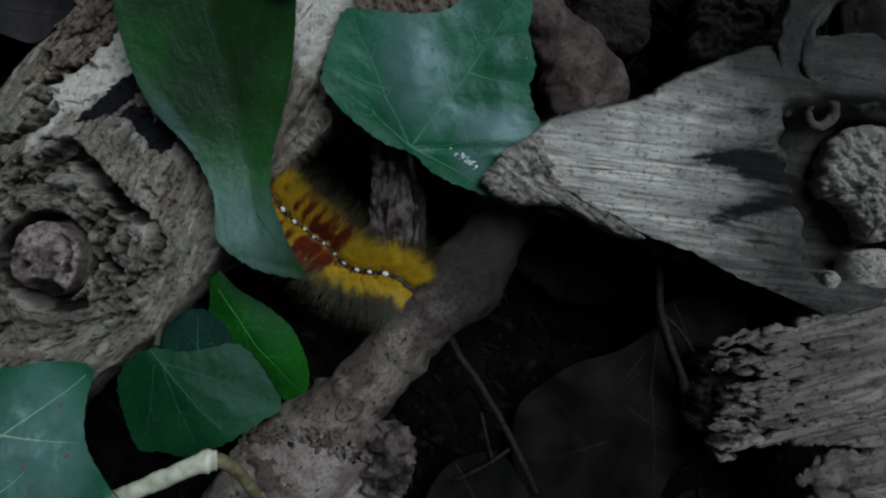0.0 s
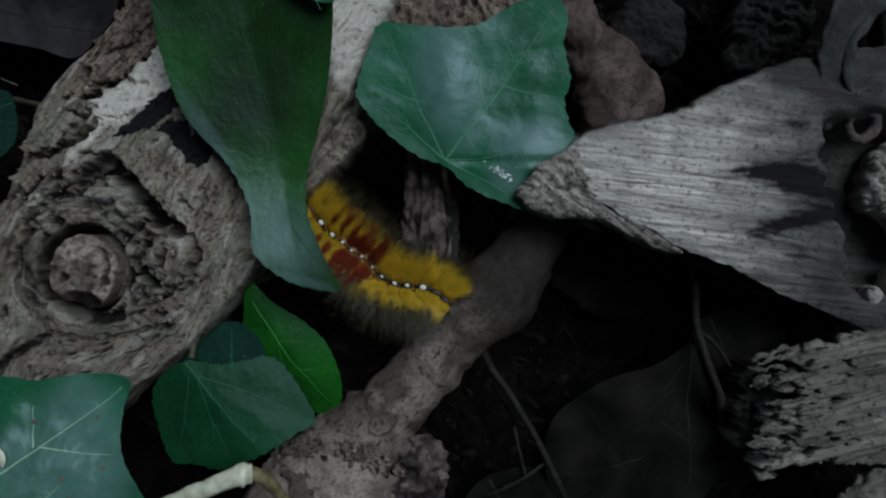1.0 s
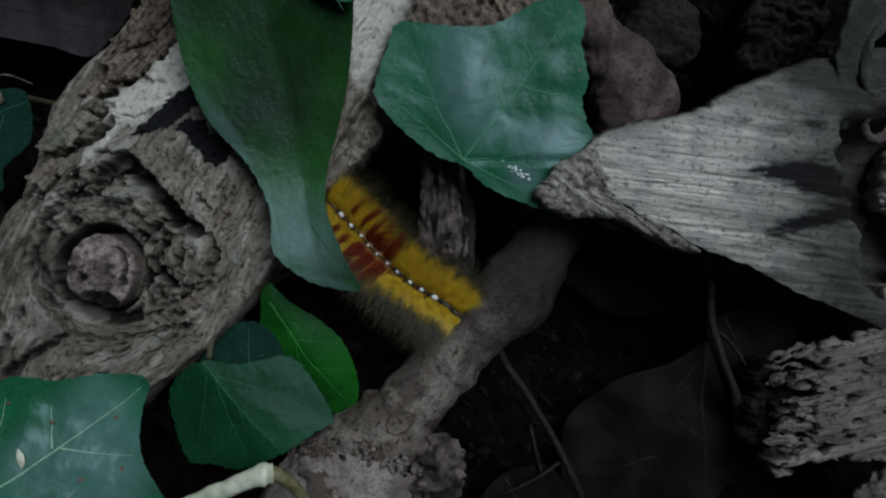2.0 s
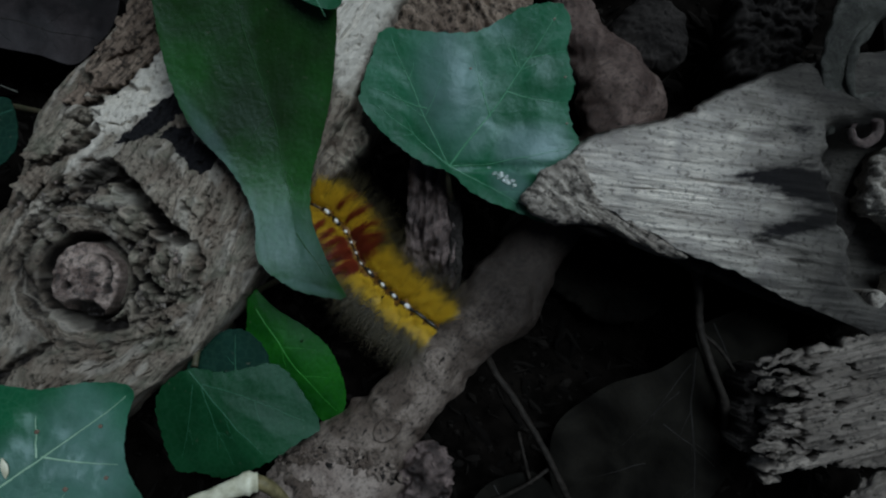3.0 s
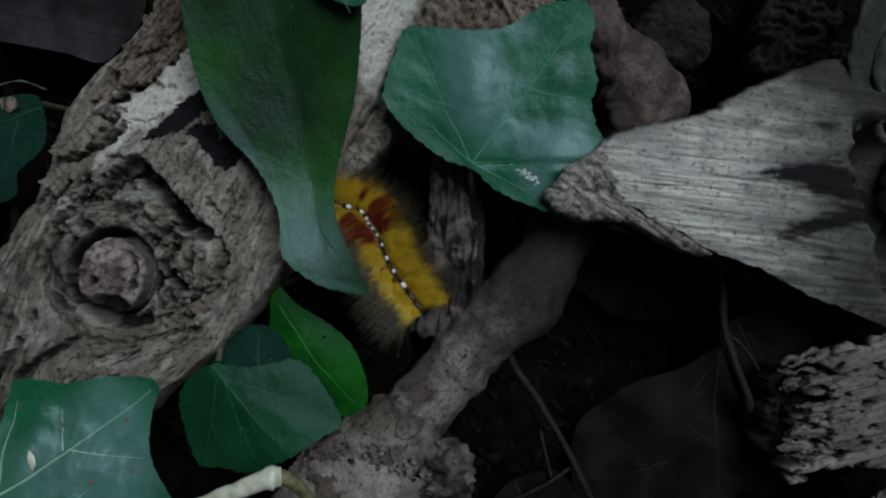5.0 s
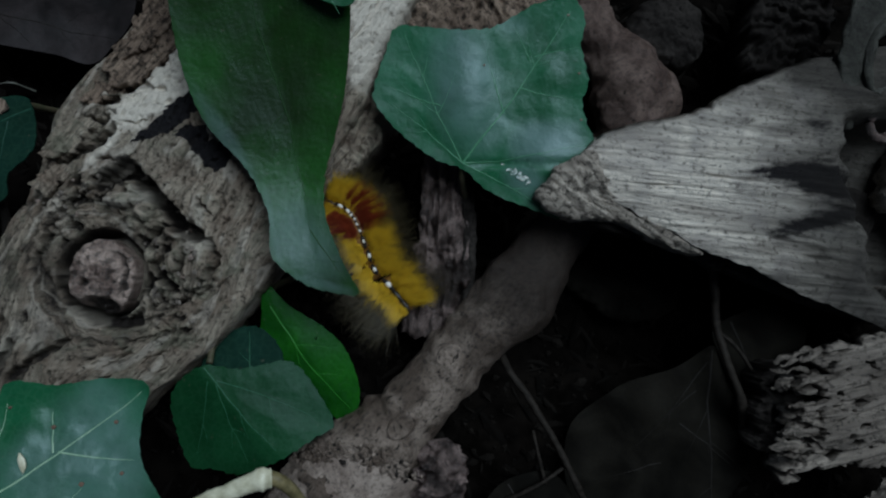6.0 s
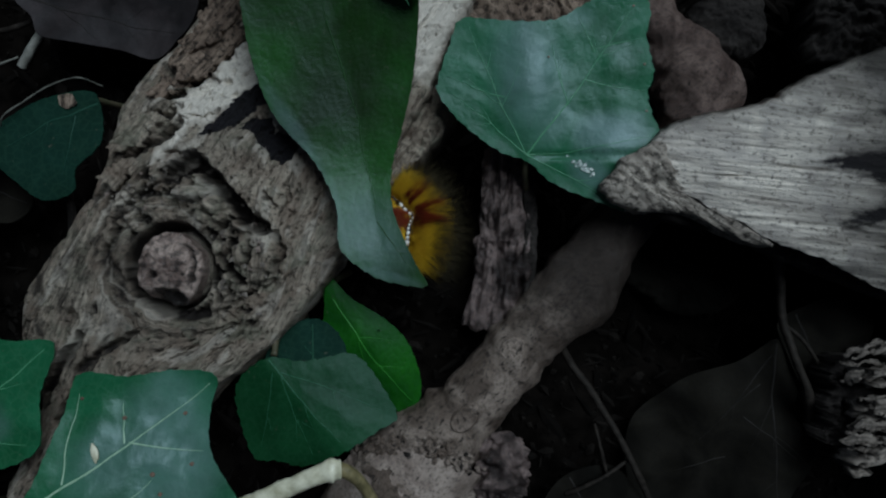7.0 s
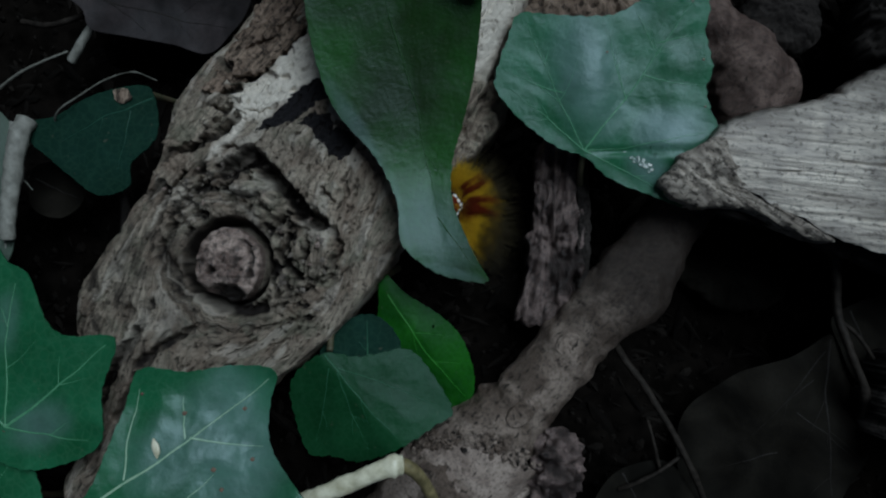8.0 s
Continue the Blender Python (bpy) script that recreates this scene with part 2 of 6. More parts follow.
def leaf_material(name, deep, light, roughness=0.38, translucent=0.12, specular=0.5, glow=(0.10, 0.32, 0.03), grain=1700.0, tint_scale=60.0, dust=0.25, relief=0.4, net=0.0):
    """A living leaf: two greens in patches, fine cell relief, a waxy face and some light let through."""
    m, nt, b = fresh(name, roughness, specular)
    tc = nt.nodes.new("ShaderNodeTexCoord")
    patch = noise_on(nt, tc.outputs["Object"], tint_scale, (1, 1, 1), 5.0, 0.55, 0.5)
    b.inputs["Specular Tint"].default_value = (0.78, 0.93, 1.0, 1)
    cell = noise_on(nt, tc.outputs["Object"], grain, (1, 1, 1), 4.0, 0.6)
    dusty = noise_on(nt, tc.outputs["Object"], 800.0, (1, 1, 1), 2.0, 0.5)
    base = blend(nt, ramp(nt, patch, [(0.36, (0, 0, 0)), (0.66, (1, 1, 1))]), deep, light)
    base = blend(nt, ramp(nt, cell, [(0.35, (0.35, 0.35, 0.35)), (0.60, (0, 0, 0))]), base, deep)
    base = blend(nt, ramp(nt, dusty, [(0.70, (0, 0, 0)), (0.76, (dust, dust, dust))]), base, (0.16, 0.15, 0.11))
    height = cell
    if net:
        # fine net of veinlets
        warp = node(nt, "ShaderNodeTexNoise", Scale=260.0, Detail=2.0)
        nt.links.new(tc.outputs["Object"], warp.inputs["Vector"])
        shift = nt.nodes.new("ShaderNodeVectorMath")
        shift.operation = "MULTIPLY_ADD"
        nt.links.new(warp.outputs["Color"], shift.inputs[0])
        shift.inputs[1].default_value = (0.0022, 0.0022, 0.0)
        nt.links.new(tc.outputs["Object"], shift.inputs[2])
        web = node(nt, "ShaderNodeTexVoronoi", Scale=520.0)
        web.feature = "DISTANCE_TO_EDGE"
        nt.links.new(shift.outputs[0], web.inputs["Vector"])
        line = ramp(nt, web.outputs["Distance"], [(0.0, (net, net, net)), (0.11, (0, 0, 0))])
        base = blend(nt, line, base, (0.09, 0.25, 0.14))
        height = blend(nt, 0.5, cell, web.outputs["Distance"])
    # dried film on one round patch; elsewhere sky sheen put into the colour
    film_sheen = nt.nodes.new("ShaderNodeAttribute")
    film_sheen.attribute_name = "film_sheen"
    base = blend(nt, film_sheen.outputs["Fac"], base, (0.15, 0.245, 0.245))
    nt.links.new(base, b.inputs["Base Color"])
    wax = nt.nodes.new("ShaderNodeMapRange")
    nt.links.new(noise_on(nt, tc.outputs["Object"], 130.0, (1, 1, 1), 5.0, 0.6), wax.inputs[0])
    wax.inputs[3].default_value, wax.inputs[4].default_value = roughness - 0.10, roughness + 0.16
    nt.links.new(wax.outputs[0], b.inputs["Roughness"])
    bumped(nt, b, height, relief, 0.0003 if net else 0.00013)
    if translucent:
        through_leaf = node(nt, "ShaderNodeBsdfTranslucent", Color=(*glow, 1))
        mix = node(nt, "ShaderNodeMixShader", Fac=translucent)
        nt.links.new(b.outputs[0], mix.inputs[1])
        nt.links.new(through_leaf.outputs[0], mix.inputs[2])
        nt.links.new(mix.outputs[0], nt.nodes["Material Output"].inputs[0])
    return m


def plain_material(name, a, c, roughness=0.6, scale=500.0, specular=0.4, island=0.0):
    """Two near colours in fine noise; island: how much each loose piece differs."""
    m, nt, b = fresh(name, roughness, specular)
    tc = nt.nodes.new("ShaderNodeTexCoord")
    f = noise_on(nt, tc.outputs["Object"], scale, (1, 1, 1), 5.0, 0.6)
    if island:
        g = nt.nodes.new("ShaderNodeNewGeometry")
        mixed = nt.nodes.new("ShaderNodeMix")
        mixed.inputs[0].default_value = island
        nt.links.new(ramp(nt, f, [(0.3, (0, 0, 0)), (0.7, (1, 1, 1))]), mixed.inputs[2])
        nt.links.new(g.outputs["Random Per Island"], mixed.inputs[3])
        f = mixed.outputs[0]
        nt.links.new(blend(nt, f, a, c), b.inputs["Base Color"])
    else:
        nt.links.new(blend(nt, ramp(nt, f, [(0.35, (0, 0, 0)), (0.65, (1, 1, 1))]), a, c), b.inputs["Base Color"])
        bumped(nt, b, f, 0.4, 0.0005)
    return m


LOG_WOOD = wood_material("weathered log wood", (0.42, 0.36, 0.285), (0.192, 0.156, 0.122), (0.022, 0.017, 0.013), 1000.0, 0.10, 0.60, 0.25, stain=(0.006, 0.0052, 0.0068), rot_shade=(0.011, 0.008, 0.0065), bleach=(0.70, 0.64, 0.555), warm=(0.200, 0.142, 0.106), lichen=(0.165, 0.168, 0.122), crumbly=0.45, contrast=0.8)
CHIP_WOOD = wood_material("bleached split wood", (0.90, 0.825, 0.725), (0.54, 0.485, 0.425), (0.17, 0.15, 0.132), 1100.0, 0.07, 0.66, 0.16, crumbly=0.455, contrast=0.6, soak=0.16, warm=(0.40, 0.365, 0.34), blotch=110.0, stain=(0.014, 0.0125, 0.0165), rot_shade=(0.013, 0.0115, 0.010))
TIP_WOOD = wood_material("torn end wood", (0.58, 0.51, 0.435), (0.26, 0.222, 0.188), (0.022, 0.018, 0.015), 700.0, 0.45, 0.62, 0.3, crumbly=0.5, contrast=0.6)
CURL_BARK = bark_material("grey-green curled bark", (0.036, 0.036, 0.030), (0.006, 0.0055, 0.0048), (0.085, 0.085, 0.073), 0.42, 320.0, 0.3, 1.0)
ROT_WOOD = wood_material("rotten fibrous wood", (0.40, 0.345, 0.295), (0.145, 0.122, 0.104), (0.016, 0.013, 0.011), 900.0, 0.08, 0.6, 0.3, relief=0.9, crumbly=0.46, contrast=0.75, rot_shade=(0.010, 0.008, 0.007))
CHUNK_WOOD = bark_material("pale knobbly wood", (0.27, 0.235, 0.20), (0.03, 0.025, 0.021), (0.50, 0.45, 0.39), 0.6, 340.0, 0.3, 1.0)
KNOT_WOOD = bark_material("knot wood", (0.165, 0.114, 0.096), (0.015, 0.0105, 0.0085), (0.50, 0.385, 0.33), 0.30, 460.0, 0.7, 1.0, damp_shade=(0.010, 0.0075, 0.006))
STICK_BARK = bark_material("stick bark", (0.122, 0.090, 0.071), (0.015, 0.011, 0.009), (0.295, 0.235, 0.195), 0.44, 300.0, 0.3, 1.0, damp_shade=(0.044, 0.033, 0.027), pocked=0.035)
BROWN_BARK = bark_material("reddish brown bark", (0.076, 0.048, 0.040), (0.012, 0.0082, 0.007), (0.185, 0.130, 0.110), 0.48, 300.0, 0.3, 1.0)
RIDGED_BARK = bark_material("ridged dark bark", (0.028, 0.019, 0.017), (0.004, 0.003, 0.003), (0.215, 0.158, 0.144), 0.36, 380.0, 0.4, 1.0)
FLAKE_BARK = wood_material("flaky bark", (0.38, 0.285, 0.215), (0.185, 0.130, 0.098), (0.016, 0.0115, 0.009), 1000.0, 0.14, 0.7, 0.25, crumbly=0.5)
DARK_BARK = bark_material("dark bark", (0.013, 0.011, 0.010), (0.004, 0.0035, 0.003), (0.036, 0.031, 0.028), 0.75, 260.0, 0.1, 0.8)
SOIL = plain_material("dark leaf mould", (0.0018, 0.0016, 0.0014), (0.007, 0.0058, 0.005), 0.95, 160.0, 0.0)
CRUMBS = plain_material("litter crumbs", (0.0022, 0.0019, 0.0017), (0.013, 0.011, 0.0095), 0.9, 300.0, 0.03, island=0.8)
IVY = leaf_material("ivy leaf", (0.007, 0.080, 0.030), (0.017, 0.145, 0.065), 0.29, 0.10, 0.36, net=0.13, relief=0.35)
IVY_DARK = leaf_material("dark ivy leaf", (0.004, 0.038, 0.012), (0.009, 0.064, 0.024), 0.34, 0.08, 0.11, net=0.05)
IVY_DULL = leaf_material("dull bluish ivy leaf", (0.006, 0.024, 0.016), (0.009, 0.036, 0.026), 0.6, 0.04, 0.04, net=0.05)
IVY_BRIGHT = leaf_material("fresh green ivy leaf", (0.002, 0.044, 0.003), (0.012, 0.124, 0.009), 0.42, 0.10, 0.14, tint_scale=75.0, net=0.04)
LONG_GREEN = leaf_material("long dark green leaf", (0.009, 0.027, 0.005), (0.016, 0.092, 0.014), 0.33, 0.10, 0.30, grain=1000.0, tint_scale=42.0, relief=0.8)
VEIN = plain_material("pale leaf vein", (0.22, 0.38, 0.25), (0.32, 0.47, 0.33), 0.36, 700.0, 0.4)
VEIN_DIM = plain_material("dim leaf vein", (0.055, 0.22, 0.11), (0.09, 0.28, 0.15), 0.32, 700.0, 0.42)
PETIOLE = plain_material("leaf stalk", (0.05, 0.06, 0.03), (0.09, 0.07, 0.045), 0.55, 500.0)
DEAD_LEAF = leaf_material("dead leaf", (0.012, 0.0098, 0.0097), (0.043, 0.035, 0.0355), 0.5, 0.0, 0.15, dust=0.0, tint_scale=80.0)
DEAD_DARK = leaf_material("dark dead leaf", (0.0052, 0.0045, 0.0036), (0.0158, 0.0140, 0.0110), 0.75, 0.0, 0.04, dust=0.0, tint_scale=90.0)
VEIN_FAINT = plain_material("faint leaf vein", (0.022, 0.105, 0.05), (0.034, 0.135, 0.075), 0.36, 700.0, 0.2)
VEIN_LONG = plain_material("long leaf vein", (0.010, 0.045, 0.010), (0.016, 0.06, 0.016), 0.4, 700.0, 0.2)
VEIN_DULL = plain_material("dull leaf vein", (0.012, 0.055, 0.035), (0.018, 0.07, 0.045), 0.4, 700.0, 0.2)
VEIN_FRESH = plain_material("fresh leaf vein", (0.025, 0.20, 0.022), (0.04, 0.26, 0.035), 0.4, 700.0, 0.35)
DEAD_VEIN = plain_material("dead leaf vein", (0.010, 0.0085, 0.0075), (0.02, 0.017, 0.015), 0.6, 600.0, 0.2)
NODE_WOOD = bark_material("bare node wood", (0.265, 0.205, 0.172), (0.06, 0.046, 0.038), (0.42, 0.34, 0.29), 0.5, 330.0, 0.4, 0.9)
STRAW = plain_material("dry straw", (0.44, 0.42, 0.29), (0.74, 0.72, 0.56), 0.38, 300.0)
STRAW_END = plain_material("brown straw end", (0.10, 0.085, 0.04), (0.24, 0.20, 0.10), 0.5, 420.0)
TWIG = plain_material("thin twig", (0.011, 0.009, 0.0075), (0.028, 0.023, 0.019), 0.65, 600.0, 0.12)
DULL_STRAW = plain_material("dull grey straw", (0.085, 0.085, 0.072), (0.16, 0.16, 0.138), 0.6, 500.0)
STALK = plain_material("pale grey stalk", (0.15, 0.15, 0.13), (0.27, 0.27, 0.24), 0.6, 500.0)
SKIN = plain_material("caterpillar skin", (0.13, 0.055, 0.012), (0.24, 0.12, 0.02), 0.5, 900.0)
YELLOW = plain_material("yellow hair", (0.45, 0.26, 0.012), (0.76, 0.50, 0.035), 0.5, 800.0, 0.3, island=0.7)
RUST = plain_material("rust red hair", (0.10, 0.012, 0.004), (0.25, 0.034, 0.008), 0.55, 800.0, 0.4, island=0.85)
GREY_HAIR = plain_material("dusky hair", (0.02, 0.017, 0.010), (0.085, 0.066, 0.03), 0.6, 800.0, 0.4, island=0.85)
WHITE_SPOT = plain_material("white spot", (0.74, 0.72, 0.68), (0.82, 0.80, 0.77), 0.5, 900.0)
BLACK_RING = plain_material("black spot edge", (0.008, 0.007, 0.007), (0.02, 0.016, 0.014), 0.4, 900.0)
SPECK = plain_material("brown speck", (0.10, 0.06, 0.04), (0.22, 0.15, 0.11), 0.6, 900.0)
WATER, _nt, _b = fresh("clear water", 0.06, 0.5)
_b.inputs["Transmission Weight"].default_value, _b.inputs["IOR"].default_value = 1.0, 1.33
SLIME, _nt, _b = fresh("silvery dried film", 0.13, 0.9)
_b.inputs["IOR"].default_value, _b.inputs["Base Color"].default_value = 1.55, (0.05, 0.13, 0.10, 1)
bumped(_nt, _b, noise_on(_nt, _nt.nodes.new("ShaderNodeTexCoord").outputs["Object"], 1400.0, (1, 1, 1), 4.0, 0.6), 0.5, 0.0003)
PALE_LEAF = leaf_material("pale leaf underside", (0.05, 0.075, 0.057), (0.09, 0.122, 0.094), 0.5, 0.05, 0.3)


# ---- ground ----
def soil_height(x, y):
    z = -30 + 4.5 * fbm(x / 22.0, y / 22.0, 0.3, 5, 3)
    z = z - 14 * np.exp(-(((x - 30) / 34) ** 2 + ((y + 14) / 24) ** 2))
    z = z - 16 * np.exp(-(((x - 57) / 8) ** 2 + ((y - 52) / 14) ** 2))
    z = z - 12 * np.exp(-(((x + 22) / 12) ** 2 + ((y - 18) / 16) ** 2))
    return z


def ground():
    around = 240
    radii = np.concatenate([np.linspace(1.5, 200, 110), np.geomspace(215, 90000, 40)])
    a = np.arange(around) / around * 2 * np.pi
    x, y = (radii[:, None] * np.cos(a)).ravel(), (radii[:, None] * np.sin(a)).ravel()
    far = np.hypot(x, y)
    z = np.where(far < 230, soil_height(x, y), -30 + smooth(300, 3000, far) * 12 * fbm(x / 4000.0, y / 4000.0, 0, 3, 5))
    verts = np.vstack([np.stack([x, y, z], 1), [0, 0, float(soil_height(np.array([0.0]), np.array([0.0]))[0])]])
    faces = [tuple(f) for f in grid_faces(len(radii), around, True)] + [(len(verts) - 1, k, (k + 1) % around) for k in range(around)]
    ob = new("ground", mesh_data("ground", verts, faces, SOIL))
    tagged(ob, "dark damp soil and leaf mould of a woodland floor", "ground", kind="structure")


ground()

def crumbs(parent, label, count, place, sizes, mat, seed, name="crumbled_wood"):
    """Small broken bits, too many to pick apart, joined into one part; place(random) gives x, y, z."""
    rnd = random.Random(seed)
    verts, faces = [], []
    for _ in range(count):
        x, y, z = place(rnd)
        size, turn, long = rnd.uniform(*sizes), rnd.uniform(0, 6.3), rnd.choice((1.0, 1.3, 2.0))
        at, c, s = len(verts), math.cos(turn), math.sin(turn)
        for ax, ay, az in ((1, 0, 0), (0.3, 1, 0.2), (-0.6, 0.8, 0), (-1, -0.1, 0.1), (-0.2, -1, 0), (0.7, -0.7, 0.1), (0.1, 0.1, 0.9), (0, 0, -1.2)):
            px, py = size * long * ax * rnd.uniform(0.6, 1.3), size * ay * rnd.uniform(0.6, 1.3)
            verts.append((x + c * px - s * py, y + s * px + c * py, z + size * az * rnd.uniform(0.5, 1.3)))
        for q in range(6):
            faces += [(at + q, at + (q + 1) % 6, at + 6), (at + (q + 1) % 6, at + q, at + 7)]
    verts = np.array(verts)
    return tagged(part(name, mesh_data(name, verts, faces, mat, verts[:, :2], False), parent, label), kind="stuff")


# ---- weathered log with a knot ----
KNOT = np.array([-87.3, -1.6])
LOG_AXIS = np.array([-0.53, -0.848])


# crevices of the log: places along each, half width, depth
LOG_CREVICES = [
    ([(-88.6, 19.2), (-85.8, 20.6), (-82.9, 23.0), (-80.4, 21.1)], 2.3, 6.0), ([(-82.0, 22.6), (-77.3, 17.9), (-74.3, 14.6)], 2.0, 8.0), ([(-72.8, 12.6), (-70.2, 9.6), (-66.8, 7.0)], 2.1, 7.5),
    ([(-64.2, 6.3), (-62.3, 2.4), (-64.0, -2.0)], 0.8, 2.6), ([(-64, -2), (-68.3, -6.3), (-73, -9.5)], 0.6, 1.6), ([(-101.0, 3.0), (-100.6, 9.2), (-97.2, 14.2), (-90.4, 17.9)], 0.7, 2.2),
    ([(-95.9, -4.6), (-90.6, -10.4), (-84.5, -12.8), (-79.5, -11.6)], 1.7, 4.0), ([(-74.6, -1.0), (-73.6, -2.6), (-71.2, -4.8)], 1.0, 4.0), ([(-73.6, 4.6), (-74.2, 2.0), (-75.6, -0.5)], 0.8, 3.0),
    ([(-79.0, 6.9), (-76.2, 5.4), (-75.2, 8.4)], 0.7, 2.4), ([(-77.2, -1.5), (-77.0, -5), (-76.3, -9)], 0.9, 3.0), ([(-69.9, 6.4), (-69.4, 4.2), (-69.6, 1.0), (-70.6, -2.5)], 0.5, 2.6),
    ([(-86.0, 31.6), (-91.0, 27.1), (-99.8, 24.1), (-104.1, 18.7), (-109, 14.5)], 1.5, 3.4), ([(-88.6, 34.0), (-92.5, 32.2), (-95.6, 31.6)], 1.5, 3.2), ([(-89.0, 24.6), (-85, 24.2), (-82.5, 24.4)], 0.5, 1.6),
    ([(-86.9, 34.0), (-83.7, 32.1), (-81, 32.7), (-77.5, 32.6)], 0.22, 1.3), ([(-71.2, 51.8), (-77.6, 45.0), (-82.6, 40.9), (-88.4, 41.6)], 1.3, 4.0), ([(-94, 39.6), (-90, 38.2), (-86, 38.6)], 1.2, 3.4),
    ([(-66.6, 15.2), (-64.4, 12.6), (-63.6, 11.8)], 0.55, 1.8), ([(-61.6, 16.6), (-60.6, 13.6), (-61.6, 11.6)], 0.5, 1.6), ([(-58.4, 17.2), (-59.0, 13.5)], 0.4, 1.2), ([(-95.0, -16.5), (-101.0, -19.6), (-108, -24.6)], 1.0, 2.6),
    ([(-103.4, 1.0), (-100.6, -2.6), (-96.6, -8.6)], 2.4, 1.8), ([(-105.6, 21.0), (-103.4, 14), (-104.6, 8)], 0.9, 2.6), ([(-108, -17), (-112.4, -24), (-117, -34)], 1.5, 4.5), ([(-104, -22), (-107.5, -27), (-112, -36)], 1.1, 2.4),
    ([(-77.3, -15.6), (-81, -16.6)], 0.35, 1.4), ([(-72.4, -14.2), (-76.0, -16.4)], 0.3, 1.2), ([(-81.5, -19.2), (-87.4, -22.2)], 0.4, 1.5), ([(-74.7, -18.8), (-79.6, -21.6)], 0.4, 1.4), ([(-68.3, -13.2), (-71.6, -15.4)], 0.3, 1.2),
    ([(-64, -6.6), (-60, -2.0)], 0.25, 0.9), ([(-56, 12), (-60.5, 4.5)], 0.25, 0.9), ([(-58.6, 8.6), (-62.0, 3.4)], 0.25, 0.9), ([(-53.5, 16), (-56.5, 10.5)], 0.25, 0.8), ([(-112, 4), (-116, -4), (-118, -12)], 0.5, 1.5), ([(-107.6, 4), (-110.6, -4)], 0.5, 1.2),
]
# knobs of sound wood left standing: x, y, half length, half width, turn, height
LOG_KNOBS = [(-66.3, -0.2, 6.0, 2.9, 80, 3.2), (-71.2, 1.6, 2.8, 1.5, 75, 2.9), (-73.7, -4.4, 1.6, 1.3, 20, 3.0), (-82.5, 14.8, 4.4, 1.7, -5, 3.0), (-77.6, 12.0, 2.3, 1.7, -40, 3.0), (-75.8, 9.6, 1.5, 1.0, 30, 1.6), (-71.4, 7.6, 2.2, 1.3, -30, 2.2),
             (-92.4, 36.0, 3.4, 1.5, 20, 1.8), (-98.0, 29.6, 4.4, 2.4, 30, 1.6), (-76.4, -7.0, 2.6, 1.8, 60, 1.2), (-76.6, 2.6, 1.4, 2.0, 10, 1.4), (-90.2, 13.2, 3.0, 1.3, 20, 1.0), (-85.0, 10.6, 2.6, 1.0, 5, 0.9), (-96.6, 10.2, 1.3, 3.0, -20, 0.9), (-79.4, 9.6, 1.8, 1.2, -40, 1.5)]


def line_distance(x, y, points):
    best = np.full(np.shape(x), 1e9)
    for (ax, ay), (bx, by) in zip(points[:-1], points[1:]):
        t = np.clip(((x - ax) * (bx - ax) + (y - ay) * (by - ay)) / ((bx - ax) ** 2 + (by - ay) ** 2), 0, 1)
        best = np.minimum(best, np.hypot(x - ax - t * (bx - ax), y - ay - t * (by - ay)))
    return best


